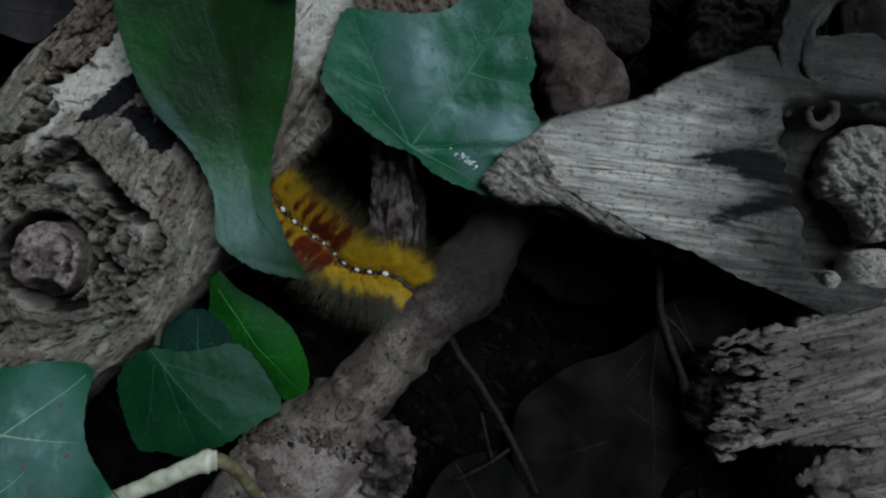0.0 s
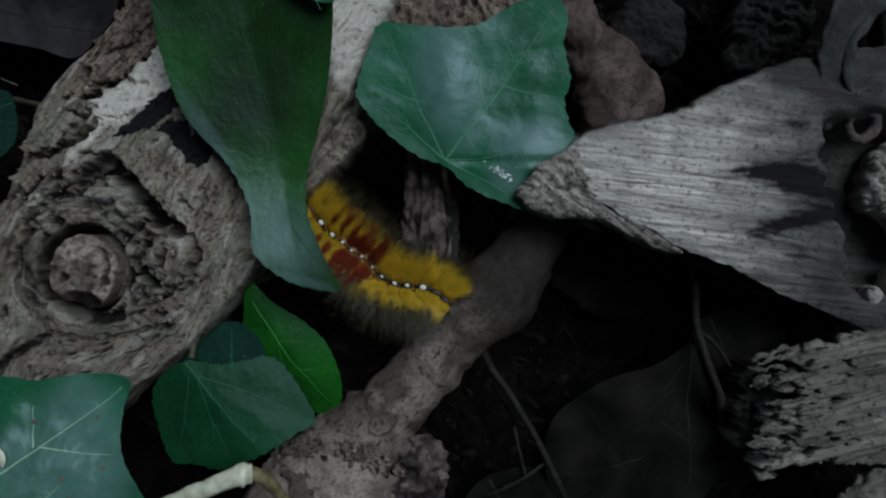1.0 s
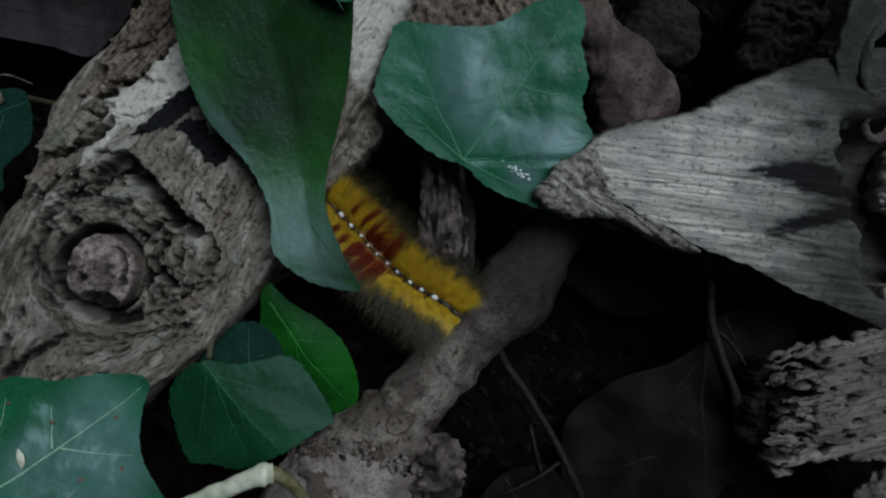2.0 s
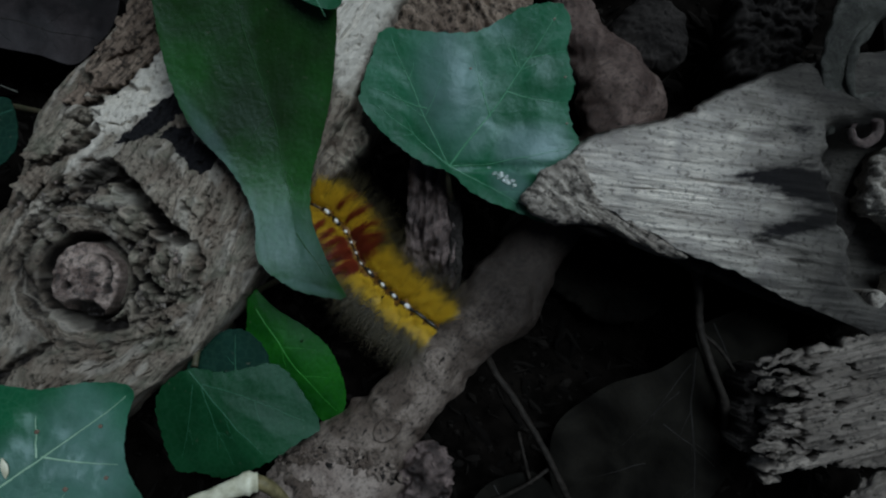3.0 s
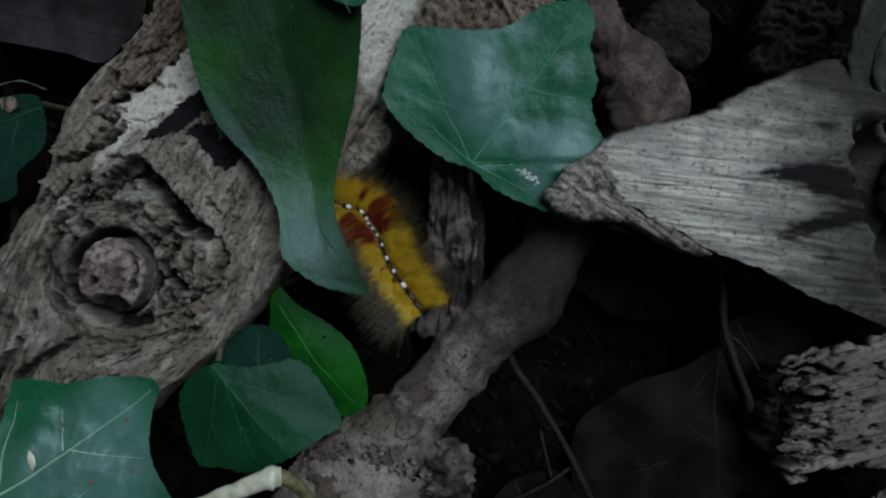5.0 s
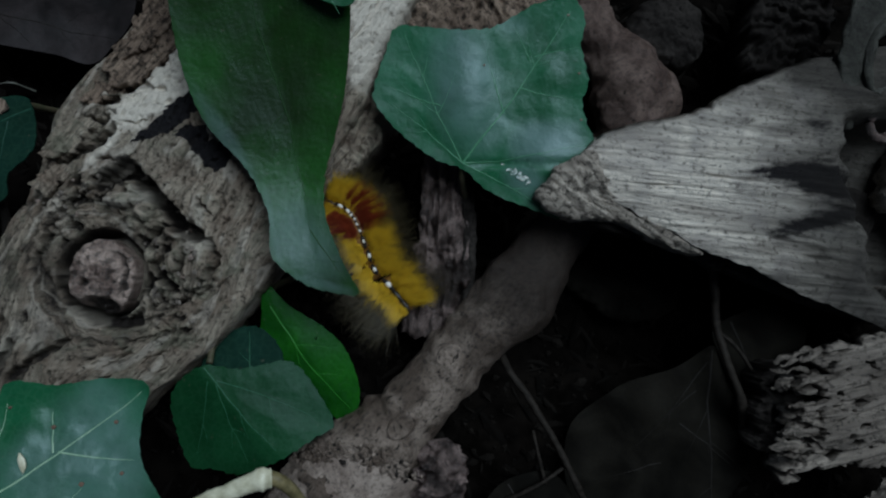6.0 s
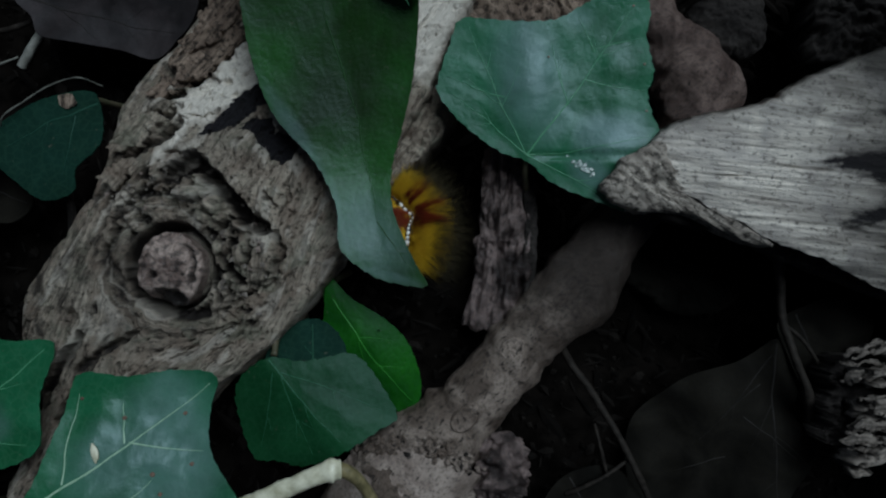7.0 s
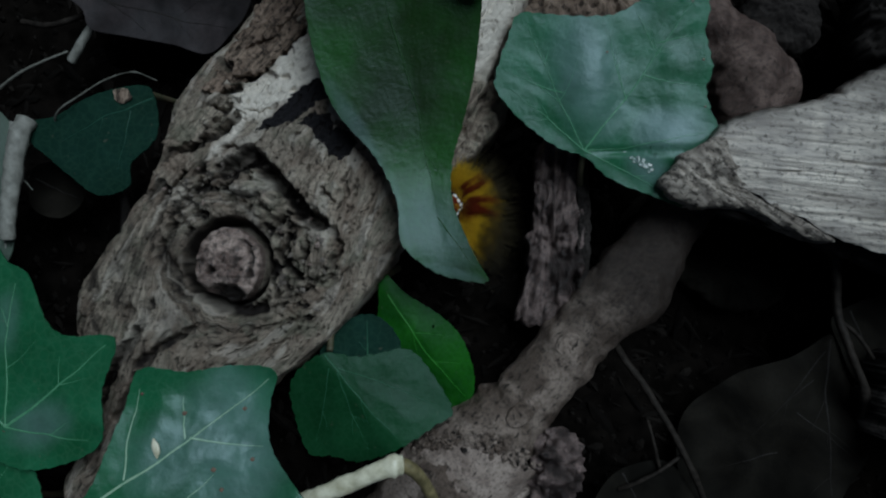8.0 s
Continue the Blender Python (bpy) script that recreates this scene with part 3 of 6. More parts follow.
def log_shape(x, y, z):
    """Grain coordinates and relief of the log at places on its plain form."""
    dx, dy = x - KNOT[0], y - KNOT[1]
    r = np.hypot(dx, dy * 0.95) + 1e-6
    turn = np.arctan2(dy, dx)
    warp = 1.3 * fbm(x / 12, y / 12, 0.0, 3, 11)
    along = dx * LOG_AXIS[0] + dy * LOG_AXIS[1]
    across = dx * -LOG_AXIS[1] + dy * LOG_AXIS[0]
    ring = 13.5
    psi = across * np.where(r > ring, 1 - 0.93 * (ring / r) ** 2, 0.07)
    inner = 1 - smooth(11.5, 15.5, r + 2.2 * fbm(turn * 1.5, r / 9, 0, 3, 12))
    u = (1 - inner) * (psi + warp) + inner * (r + warp)
    v = (1 - inner) * along + inner * turn * 9
    # the crumbled collar lies above and to one side of the knot
    collar_zone = smooth(9.6, 11.5, r) * (1 - smooth(20, 25, r + 2.5 * fbm(x / 7, y / 7, 0, 3, 39))) * smooth(-1.1, -0.5, turn) * (1 - smooth(2.3, 2.9, turn))
    fibre = 0.30 * fbm(u / 2.0, v / 24, 0.0, 4, 13) + 0.20 * fbm(u / 0.6, v / 7, 0.0, 3, 14) + 0.5 * fbm(x / 7, y / 7, 9.0, 3, 47) + 0.22 * fbm(x / 1.1, y / 1.1, 9.0, 3, 48)
    crack = np.maximum(0.7 * smooth(0.46, 0.62, fbm(u / 2.4, v / 20, 4.0, 3, 15)), smooth(0.42, 0.56, fbm(u / 0.8, v / 2.6, 2.0, 3, 20))) * (1 - inner)
    cracks = -1.1 * crack
    ridged = 1 - 2 * np.abs(fbm(x / 4.2, y / 4.2, 5.0, 4, 17))
    crumble = collar_zone * (1.1 * ridged + 0.7 * fbm(x / 1.3, y / 1.3, 1.0, 3, 40) - 0.9)
    pit = collar_zone * smooth(0.10, 0.42, fbm(x / 3.4, y / 3.4, 2.0, 4, 18))
    rings = inner * 0.4 * np.sin(r * 1.5 + 1.6 * fbm(x / 6, y / 6, 0, 3, 16)) * smooth(9, 11, r)
    collar = 0.8 * np.exp(-(((r - 11.4) / 1.0) ** 2)) * (0.6 + 0.8 * fbm(turn * 2, 1.0, 0, 3, 41))
    moat = -9.0 * np.exp(-(((r - 8.9 + 0.5 * fbm(turn, 3.0, 0, 2, 9)) / 0.8) ** 2)) - 6.0 * (1 - smooth(7.6, 9.2, r))
    wx, wy = x + 0.7 * fbm(x / 2.2, y / 2.2, 1, 3, 34), y + 0.7 * fbm(x / 2.2, y / 2.2, 3, 3, 35)
    holes = 0.0
    for line, wide, deep in LOG_CREVICES:
        holes = np.maximum(holes, deep * (1 - smooth(0.35, 1.15, line_distance(wx, wy, line) / wide)))
    knobs = 0.0
    for hx, hy, ha, hb, ht, high in LOG_KNOBS:
        c, s = math.cos(radians(ht)), math.sin(radians(ht))
        ex, ey = wx - hx, wy - hy
        knobs = np.maximum(knobs, high * np.sqrt(np.clip(1 - ((c * ex + s * ey) / ha) ** 2 - ((c * ey - s * ex) / hb) ** 2, 0, 1)))
    sound = 1 - np.clip(knobs, 0, 1)
    # damp round the knot, and darker towards the lower left
    damp_shade = 0.34 * (1 - smooth(13, 27, r + 3 * fbm(x / 8, y / 8, 0, 3, 45))) * np.clip(0.8 + 0.9 * fbm(x / 3, y / 3, 0, 4, 46), 0, 1.3) * sound + 0.4 * smooth(-92, -102, x) * smooth(12, 0, y) * np.clip(0.6 + fbm(x / 5, y / 5, 0, 4, 49), 0, 1)
    # cracks and pits rot; crevices and moat get shade painted by their depth
    rot_shade = np.clip(np.clip(0.30 * holes - 0.18, 0, 1) + damp_shade + 0.8 * pit * sound + 0.55 * crack + 1.2 * np.exp(-(((r - 8.9) / 1.0) ** 2)), 0, 1)
    return u, v, fibre + cracks + rings + crumble * sound - 2.2 * pit * sound + collar + moat - holes + knobs, inner, rot_shade


def polygon_distance(x, y, corners):
    """Signed distance to a polygon, inside positive."""
    c = np.array(corners, float)
    best, inside = np.full(x.shape, 1e9), np.zeros(x.shape, bool)
    for (ax, ay), (bx, by) in zip(c, np.roll(c, -1, axis=0)):
        t = np.clip(((x - ax) * (bx - ax) + (y - ay) * (by - ay)) / ((bx - ax) ** 2 + (by - ay) ** 2), 0, 1)
        best = np.minimum(best, np.hypot(x - ax - t * (bx - ax), y - ay - t * (by - ay)))
        crosses = ((ay > y) != (by > y)) & (x < (bx - ax) * (y - ay) / ((by - ay) if by != ay else 1e-9) + ax)
        inside ^= crosses
    return np.where(inside, best, -best)


def log():
    right = [(-8, 82), (-20, 60), (-27, 46), (-37, 27), (-46, 15.5), (-48.0, 9.5), (-51.4, -0.2), (-58.3, -9.5), (-66, -18), (-72.6, -23.8), (-82, -31.5), (-93, -43), (-104, -56), (-114, -70)]
    left = [(-50, 106), (-64, 86), (-76, 70), (-88, 54), (-99, 43), (-104, 35), (-107, 22), (-114, 10), (-124, -5), (-127, -15), (-121, -32), (-128, -52)]
    n, m, skirt = 560, 340, 14
    a, b = spline(left, n), spline(right, n)
    k = np.linspace(-1, 1, m)
    x = (a[:, 0, None] + b[:, 0, None]) / 2 + (b[:, 0, None] - a[:, 0, None]) / 2 * k
    y = (a[:, 1, None] + b[:, 1, None]) / 2 + (b[:, 1, None] - a[:, 1, None]) / 2 * k
    edge = 1.2 * fbm(y / 9, np.sign(k)[None, :] * 3.0, 0.0, 4, 21) * np.abs(k) ** 6
    x = x + edge * k
    top = 5.2 - 7.2 * np.abs(k) ** 3.2 - 1.6 * np.clip(k, 0, 1)
    z = top[None, :] + 0 * x
    u, v, relief, inner, rot_shade = log_shape(x, y, z)
    z = z + relief * (1 - 0.6 * np.abs(k[None, :]) ** 8)
    # stepped loss of the outer layer towards the upper left
    lost = smooth(-0.02, 0.12, fbm(x / 15, y / 15, 1.0, 4, 22) + (-0.45 - k[None, :]) * 1.4)
    z = z - 2.2 * lost * (1 - inner)
    rot_shade = np.clip(rot_shade + 0.5 * lost * (1 - inner) * smooth(0.0, 0.5, fbm(x / 4, y / 4, 7.0, 4, 24)), 0, 1)
    ROT_SHADE = np.hstack([np.repeat(rot_shade[:, :1], skirt, 1), rot_shade, np.repeat(rot_shade[:, -1:], skirt, 1)])
    # the flanks, down into the soil
    down = np.linspace(0, 1, skirt + 1)[1:]
    sides = []
    for col, sign in ((0, -1), (m - 1, 1)):
        px, py, pz = x[:, col, None], y[:, col, None], z[:, col, None]
        nx, ny = 0.848 * sign, -0.53 * sign
        push = (1.6 * np.sin(down * np.pi * 0.9) - 7.0 * down**2)[None, :] + 0.7 * fbm(py / 5, down[None, :] * 4, sign * 2.0, 3, 23)
        sides.append((px + nx * push, py + ny * push, pz - 31 * down[None, :]))
    (lx, ly, lz), (rx, ry, rz) = sides
    X = np.hstack([lx[:, ::-1], x, rx])
    Y = np.hstack([ly[:, ::-1], y, ry])
    Z = np.hstack([lz[:, ::-1], z, rz])
    U = np.hstack([u[:, :1] - 31 * down[None, ::-1], u, u[:, -1:] + 31 * down[None, :]])
    V = np.hstack([np.repeat(v[:, :1], skirt, 1), v, np.repeat(v[:, -1:], skirt, 1)])
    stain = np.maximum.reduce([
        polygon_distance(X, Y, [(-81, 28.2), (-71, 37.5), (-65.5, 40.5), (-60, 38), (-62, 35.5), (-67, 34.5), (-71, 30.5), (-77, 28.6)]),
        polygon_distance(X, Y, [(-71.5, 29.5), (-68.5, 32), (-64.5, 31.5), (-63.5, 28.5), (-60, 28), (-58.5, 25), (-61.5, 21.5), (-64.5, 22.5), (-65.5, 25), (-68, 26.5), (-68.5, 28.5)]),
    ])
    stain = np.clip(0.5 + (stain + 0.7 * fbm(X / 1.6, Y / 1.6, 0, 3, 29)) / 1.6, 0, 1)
    bare = np.maximum(polygon_distance(X, Y, [(-60, 44), (-66, 39.8), (-74, 34.8), (-83.5, 28.9), (-92.3, 22.3), (-89.5, 27.0), (-86.4, 31.5), (-87.3, 37), (-78.5, 42.9), (-70, 51), (-66, 62), (-56, 60)]), polygon_distance(X, Y, [(-38, 74), (-36, 52), (-32, 42), (-28, 46), (-20, 60), (-14, 74)]))
    bleach = np.clip(0.5 + (bare + 1.6 * fbm(X / 5, Y / 5, 0, 4, 27)) / 2.0, 0, 1)
    bleach = np.maximum(bleach, 0.35 * smooth(0.12, 0.4, fbm(U / 5, V / 13, 2.0, 4, 33)))
    verts = np.stack([X.ravel(), Y.ravel(), Z.ravel()], 1)
    uv = np.stack([U.ravel(), V.ravel()], 1)
    rows = m + 2 * skirt
    faces = [tuple(f[::-1]) for f in grid_faces(n, rows)]
    caps = [tuple(range(rows)), tuple(range((n - 1) * rows, n * rows))[::-1]]
    ob = thing("log", "grey weathered log with a large round knot, lying in the soil", "log")
    part("trunk", mesh_data("trunk", verts, faces + caps, LOG_WOOD, uv, attributes={"stain": stain.ravel(), "rot_shade": (ROT_SHADE * (1 - 0.85 * bleach)).ravel(), "bleach": bleach.ravel()}), ob)
    # the plug of the knot, domed, notched below
    t, q = np.meshgrid(np.linspace(0, 1, 64), np.arange(170) / 170 * 2 * np.pi, indexing="ij")
    rad = 7.3 * (1 + 0.10 * fbm(np.cos(q) * 1.5, np.sin(q) * 1.5, 0, 3, 25)) * np.minimum(1, t * 1.35)
    px, py = KNOT[0] + rad * np.cos(q), KNOT[1] - 0.4 + 1.10 * rad * np.sin(q)
    kx, ky = px - KNOT[0] + 0.5 * fbm(px / 1.5, py / 1.5, 1, 3, 36), py - KNOT[1] + 0.5 * fbm(px / 1.5, py / 1.5, 4, 3, 37)
    hole = 1 - smooth(0.5, 1.2, np.hypot((kx + 3.4) / 1.2, (ky + 1.6) / 1.0))
    cave = 1 - smooth(0.6, 1.15, np.hypot((kx + 0.4) / 4.2, (ky + 7.2) / 2.6))
    bow = np.hypot(kx + 1.0, ky)
    split = np.exp(-(((bow - 6.7) / 0.35) ** 2)) * smooth(-0.9, -0.5, np.arctan2(ky, kx + 1)) * (1 - smooth(0.8, 1.2, np.arctan2(ky, kx + 1)))
    ridge = np.exp(-((kx + 4.6) / 2.0) ** 2 - ((ky + 4.0) / 0.9) ** 2)
    pz = 6.9 - 2.9 * np.minimum(1, t * 1.35) ** 2.2 - 12 * np.clip(t - 0.74, 0, 1) / 0.26
    pz = pz + 0.9 * fbm(px / 4.5, py / 4.5, 0, 5, 26) + 0.45 * fbm(px / 1.3, py / 1.3, 3, 3, 28) + 0.09 * (KNOT[0] - px) - 3.0 * hole - 5.0 * cave - 1.6 * split + 1.1 * ridge * (1 - cave)
    verts = np.stack([px.ravel(), py.ravel(), pz.ravel()], 1)
    # hole, cave and split hold painted shade; the noise term is mottling
    damp_shade = np.clip(hole + cave + 0.9 * split + 0.7 * smooth(0.1, 0.5, fbm(px / 2.0, py / 2.0, 8, 4, 38)) * (1 - ridge), 0, 1)
    part("knot", mesh_data("knot", verts, grid_faces(64, 170, True), KNOT_WOOD, verts[:, :2], attributes={"damp_shade": damp_shade.ravel()}), ob, "reddish brown knot plug with a hole and a split")
    # broken bits in the rotten collar
    def collar_place(rnd):
        q, rr = rnd.uniform(-0.5, 2.3), rnd.uniform(10.8, 23)
        x, y = KNOT[0] + rr * math.cos(q), KNOT[1] + rr * math.sin(q)
        return x, y, 4.4 + float(log_shape(np.array([x]), np.array([y]), 0.0)[2][0]) + 0.2

    crumbs(ob, "crumbs of rotten wood round the knot", 24, collar_place, (0.25, 0.7), KNOT_WOOD, 31)
    crumbs(ob, "pale crumbs of wood round the knot", 70, collar_place, (0.25, 0.65), ROT_WOOD, 32)
    # bark flakes that still cling to the log
    flakes = [
        ([(-71.5, 51.5), (-77, 46), (-81.5, 41.8), (-86.5, 42.5), (-89.3, 46), (-85.4, 50.8), (-82.4, 57), (-77, 66), (-70, 72), (-65, 66), (-68, 57)], (-78, 52), 3.0, 1.8),
        ([(-88, 44.2), (-83.5, 47.3), (-77.2, 48.5), (-76, 46.7), (-80.4, 41.9), (-86, 41.4)], (-82, 45), 4.8, 1.4),
        ([(-86, 50.6), (-80, 54), (-75, 60), (-72, 58), (-75, 53), (-79, 50), (-84, 48.4)], (-79, 53), 4.6, 1.4),
        ([(-95, 39.6), (-91, 42.5), (-87.6, 43.2), (-85.5, 40.6), (-89, 39.2), (-92, 38)], (-90, 40.8), 1.6, 1.8),
        ([(-103.5, 26.5), (-100.5, 31.6), (-96, 34), (-92, 34), (-90.8, 31.5), (-94, 28.6), (-99, 26)], (-97, 30), 3.2, 1.6),
        ([(-104.5, 19.6), (-101, 22.6), (-96, 23.2), (-97.5, 20.6), (-101, 17)], (-100, 20.6), 4.2, 1.2),
    ]
    for i, (outline, c, z0, thick) in enumerate(flakes):
        top = lambda x, y, z0=z0, i=i: z0 - 1.2 + 0.9 * fbm((0.75 * x - 0.66 * y) / 1.8, (0.66 * x + 0.75 * y) / 9, i * 3.0, 4, 30 + i) + 0.3 * fbm(x / 1.1, y / 1.1, i, 3, 44)
        v, f, w = plate(outline, c, top, lambda x, y, d=thick: np.full(x.shape, d + 1.2), 260, 24, 0.12, 1.5, 50, i + 1)
        part("bark_flake", mesh_data("bark_flake", v, f, FLAKE_BARK if i < 4 else LOG_WOOD, w, attributes=None), ob, "brown flaking bark" if i < 4 else "")


log()


# ---- split wood ----
def split_wood():
    outline = [(19.5, 24.6), (27, 29), (42, 32), (54.5, 38.3), (67, 43.4), (77, 45.5), (86, 47), (97, 46), (101, 30), (101, 8), (99, -8), (94, -16.5),
               (86, -14.6), (79, -11.4), (66, -6.2), (56, -0.8), (46, 2.6), (39, 7.0), (31, 11.2), (25.2, 15), (22.2, 19)]

    def top(x, y):
        spine = 24 - 0.06 * (x - 10)
        d = y - spine
        z = 6.5 + 4.2 * smooth(12, 60, x) - 0.0035 * d**2 * smooth(15, 45, x) + 0.055 * d
        z = z + 0.5 * fbm((y + 0.12 * x) / 2.4, x / 30, 0, 4, 41) + 0.22 * fbm((y + 0.12 * x) / 0.8, x / 14, 0, 3, 42)
        z = z - 1.3 * smooth(0.5, 0.9, fbm((y + 0.12 * x) / 3.2, x / 26, 5.0, 3, 43))
        edge = np.interp(y, [-12, -3, 6.5, 15, 27, 36], [84, 82, 80.5, 77, 75, 76]) + 1.6 * fbm(x / 5, y / 5, 3.0, 3, 53)
        return z - 17 * smooth(-4, 6, x - edge) * smooth(-9, -2, y) * (1 - smooth(28, 34, y))

    v, f, w = plate(outline, (58, 16), top, lambda x, y: 9 + 3 * smooth(20, 60, x) + 0 * y, 420, 60, 0.8, 0.55, -7, 44, 0.8)
    # the underside draws in, so that the lower edge overhangs
    low = v[:, 2] < top(v[:, 0], v[:, 1]) - 5
    v[low, 1] += 3.0
    v[low, 0] += 2.0
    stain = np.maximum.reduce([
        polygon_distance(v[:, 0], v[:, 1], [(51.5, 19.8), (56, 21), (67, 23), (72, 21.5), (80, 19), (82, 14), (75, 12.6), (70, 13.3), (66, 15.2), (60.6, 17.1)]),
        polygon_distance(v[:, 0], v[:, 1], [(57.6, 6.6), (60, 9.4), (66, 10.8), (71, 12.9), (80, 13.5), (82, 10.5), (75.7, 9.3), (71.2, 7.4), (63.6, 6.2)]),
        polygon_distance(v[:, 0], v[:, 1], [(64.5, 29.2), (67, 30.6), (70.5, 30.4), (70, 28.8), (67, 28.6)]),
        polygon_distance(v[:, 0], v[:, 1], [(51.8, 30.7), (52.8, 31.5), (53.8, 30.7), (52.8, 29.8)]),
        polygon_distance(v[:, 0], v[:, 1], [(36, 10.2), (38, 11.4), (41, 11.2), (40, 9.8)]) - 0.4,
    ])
    # shade towards the right end put into the colour; the upper band is greyer
    shade_run = v[:, 0] - 0.10 * np.clip(v[:, 1] - 24, 0, 20) + 5 * fbm(v[:, 0] / 14, v[:, 1] / 5, 0, 5, 50)
    upper = smooth(-2, 6, v[:, 1] - 24 - 0.22 * (v[:, 0] - 20) + 3 * fbm(v[:, 0] / 12, v[:, 1] / 4, 1, 4, 51))
    end_shade = np.clip(0.88 * smooth(38, 78, shade_run) + 0.30 * upper, 0, 0.92)
    ob = thing("split_wood", "pale bleached wedge of split wood with dark stains", "wood")
    part("wedge", mesh_data("wedge", v, f, CHIP_WOOD, w, attributes={"stain": np.clip(0.42 + (stain + 1.1 * fbm(v[:, 0] / 4.0, v[:, 1] / 1.1, 0, 4, 52)) / 5.0, 0, 1), "rot_shade": end_shade}), ob)
    # torn end grain at the tip
    outline = [(9.4, 15.5), (11.5, 19.8), (15.5, 22.8), (21.5, 25.6), (24.5, 21.5), (26.5, 16.6), (32, 11.6), (39, 7.4), (45, 2.8), (41, 3.2), (36, 5.2), (29.6, 8.6), (23.3, 10.4), (15, 11.2)]

    def torn(x, y):
        below = ((x - 22) * -17 + (y - 20) * -22) / 27.8
        return 6.6 - 0.36 * np.clip(below, -1, 11) + 0.8 * fbm((0.61 * x + 0.79 * y) / 1.6, (0.79 * x - 0.61 * y) / 4.5, 0, 5, 45)

    v, f, w = plate(outline, (20, 15.5), torn, lambda x, y: 8 + 0 * x, 220, 22, 0.9, 0.8, -38, 46)
    part("broken_tip", mesh_data("broken_tip", v, f, TIP_WOOD, w), ob, "dark crumbled end of the split wood")
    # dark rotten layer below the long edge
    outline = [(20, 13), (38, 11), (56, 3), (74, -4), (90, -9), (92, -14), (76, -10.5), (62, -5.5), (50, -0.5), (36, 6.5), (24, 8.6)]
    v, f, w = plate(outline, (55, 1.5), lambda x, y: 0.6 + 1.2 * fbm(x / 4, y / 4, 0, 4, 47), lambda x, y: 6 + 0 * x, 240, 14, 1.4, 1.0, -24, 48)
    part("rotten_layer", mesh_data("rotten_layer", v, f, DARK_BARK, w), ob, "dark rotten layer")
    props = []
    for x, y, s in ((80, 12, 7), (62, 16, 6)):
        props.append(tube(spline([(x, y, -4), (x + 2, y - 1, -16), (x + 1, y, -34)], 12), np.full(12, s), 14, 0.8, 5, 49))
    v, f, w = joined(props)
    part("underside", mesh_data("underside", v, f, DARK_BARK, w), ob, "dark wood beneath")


def splinters(name, label, lines, seed, parent_mat):
    """Rotten wood that has come apart into fibres; lines: start, end, width, height."""
    rnd = random.Random(seed)
    ob = thing(name, label, "wood")
    for (x0, y0, z0), (x1, y1, z1), wide, high in lines:
        n = 40
        t = np.linspace(0, 1, n)
        axis = np.stack([x0 + (x1 - x0) * t, y0 + (y1 - y0) * t, z0 + (z1 - z0) * t], 1)
        axis[:, 1] += 0.9 * fbm(t * 3, seed + x0, 0, 3, seed)
        axis[:, 2] += 0.7 * fbm(t * 3, seed + y0, 2, 3, seed)
        r = wide * (0.10 + 0.90 * smooth(0, 0.28, t)) * (1 + 0.25 * fbm(t * 5, rnd.random() * 9, 0, 3, seed))
        v, f, w = tube(axis, r, 22, 0.85 * wide ** 0.5, 2.6, seed + int(y0), high)
        part("splinter", mesh_data("splinter", v, f, parent_mat, w), ob)
    return ob


split_wood()
ROT_RANDOM = random.Random(61)
ROT_LINES = [((80, -52, 1), (106, -46, 1), 4.6, 0.7), ((81, -57, 0), (108, -58, -4), 4.6, 0.7)]
for k in range(24):
    y = -18.5 - 27 * (k + 0.5) / 24 + ROT_RANDOM.uniform(-1, 1)
    x = 60 + 8 * ROT_RANDOM.random() ** 1.2 + (5 if y > -21 else 0)
    ROT_LINES.append(((x, y, ROT_RANDOM.uniform(-4, 3.5)), (x + ROT_RANDOM.uniform(7, 14), y + ROT_RANDOM.uniform(0, 4), ROT_RANDOM.uniform(-1, 2.5)), ROT_RANDOM.uniform(0.5, 1.3), 0.6))
ROTTEN = splinters("rotten_wood", "grey rotten wood torn into ragged fibres", ROT_LINES, 60, ROT_WOOD)
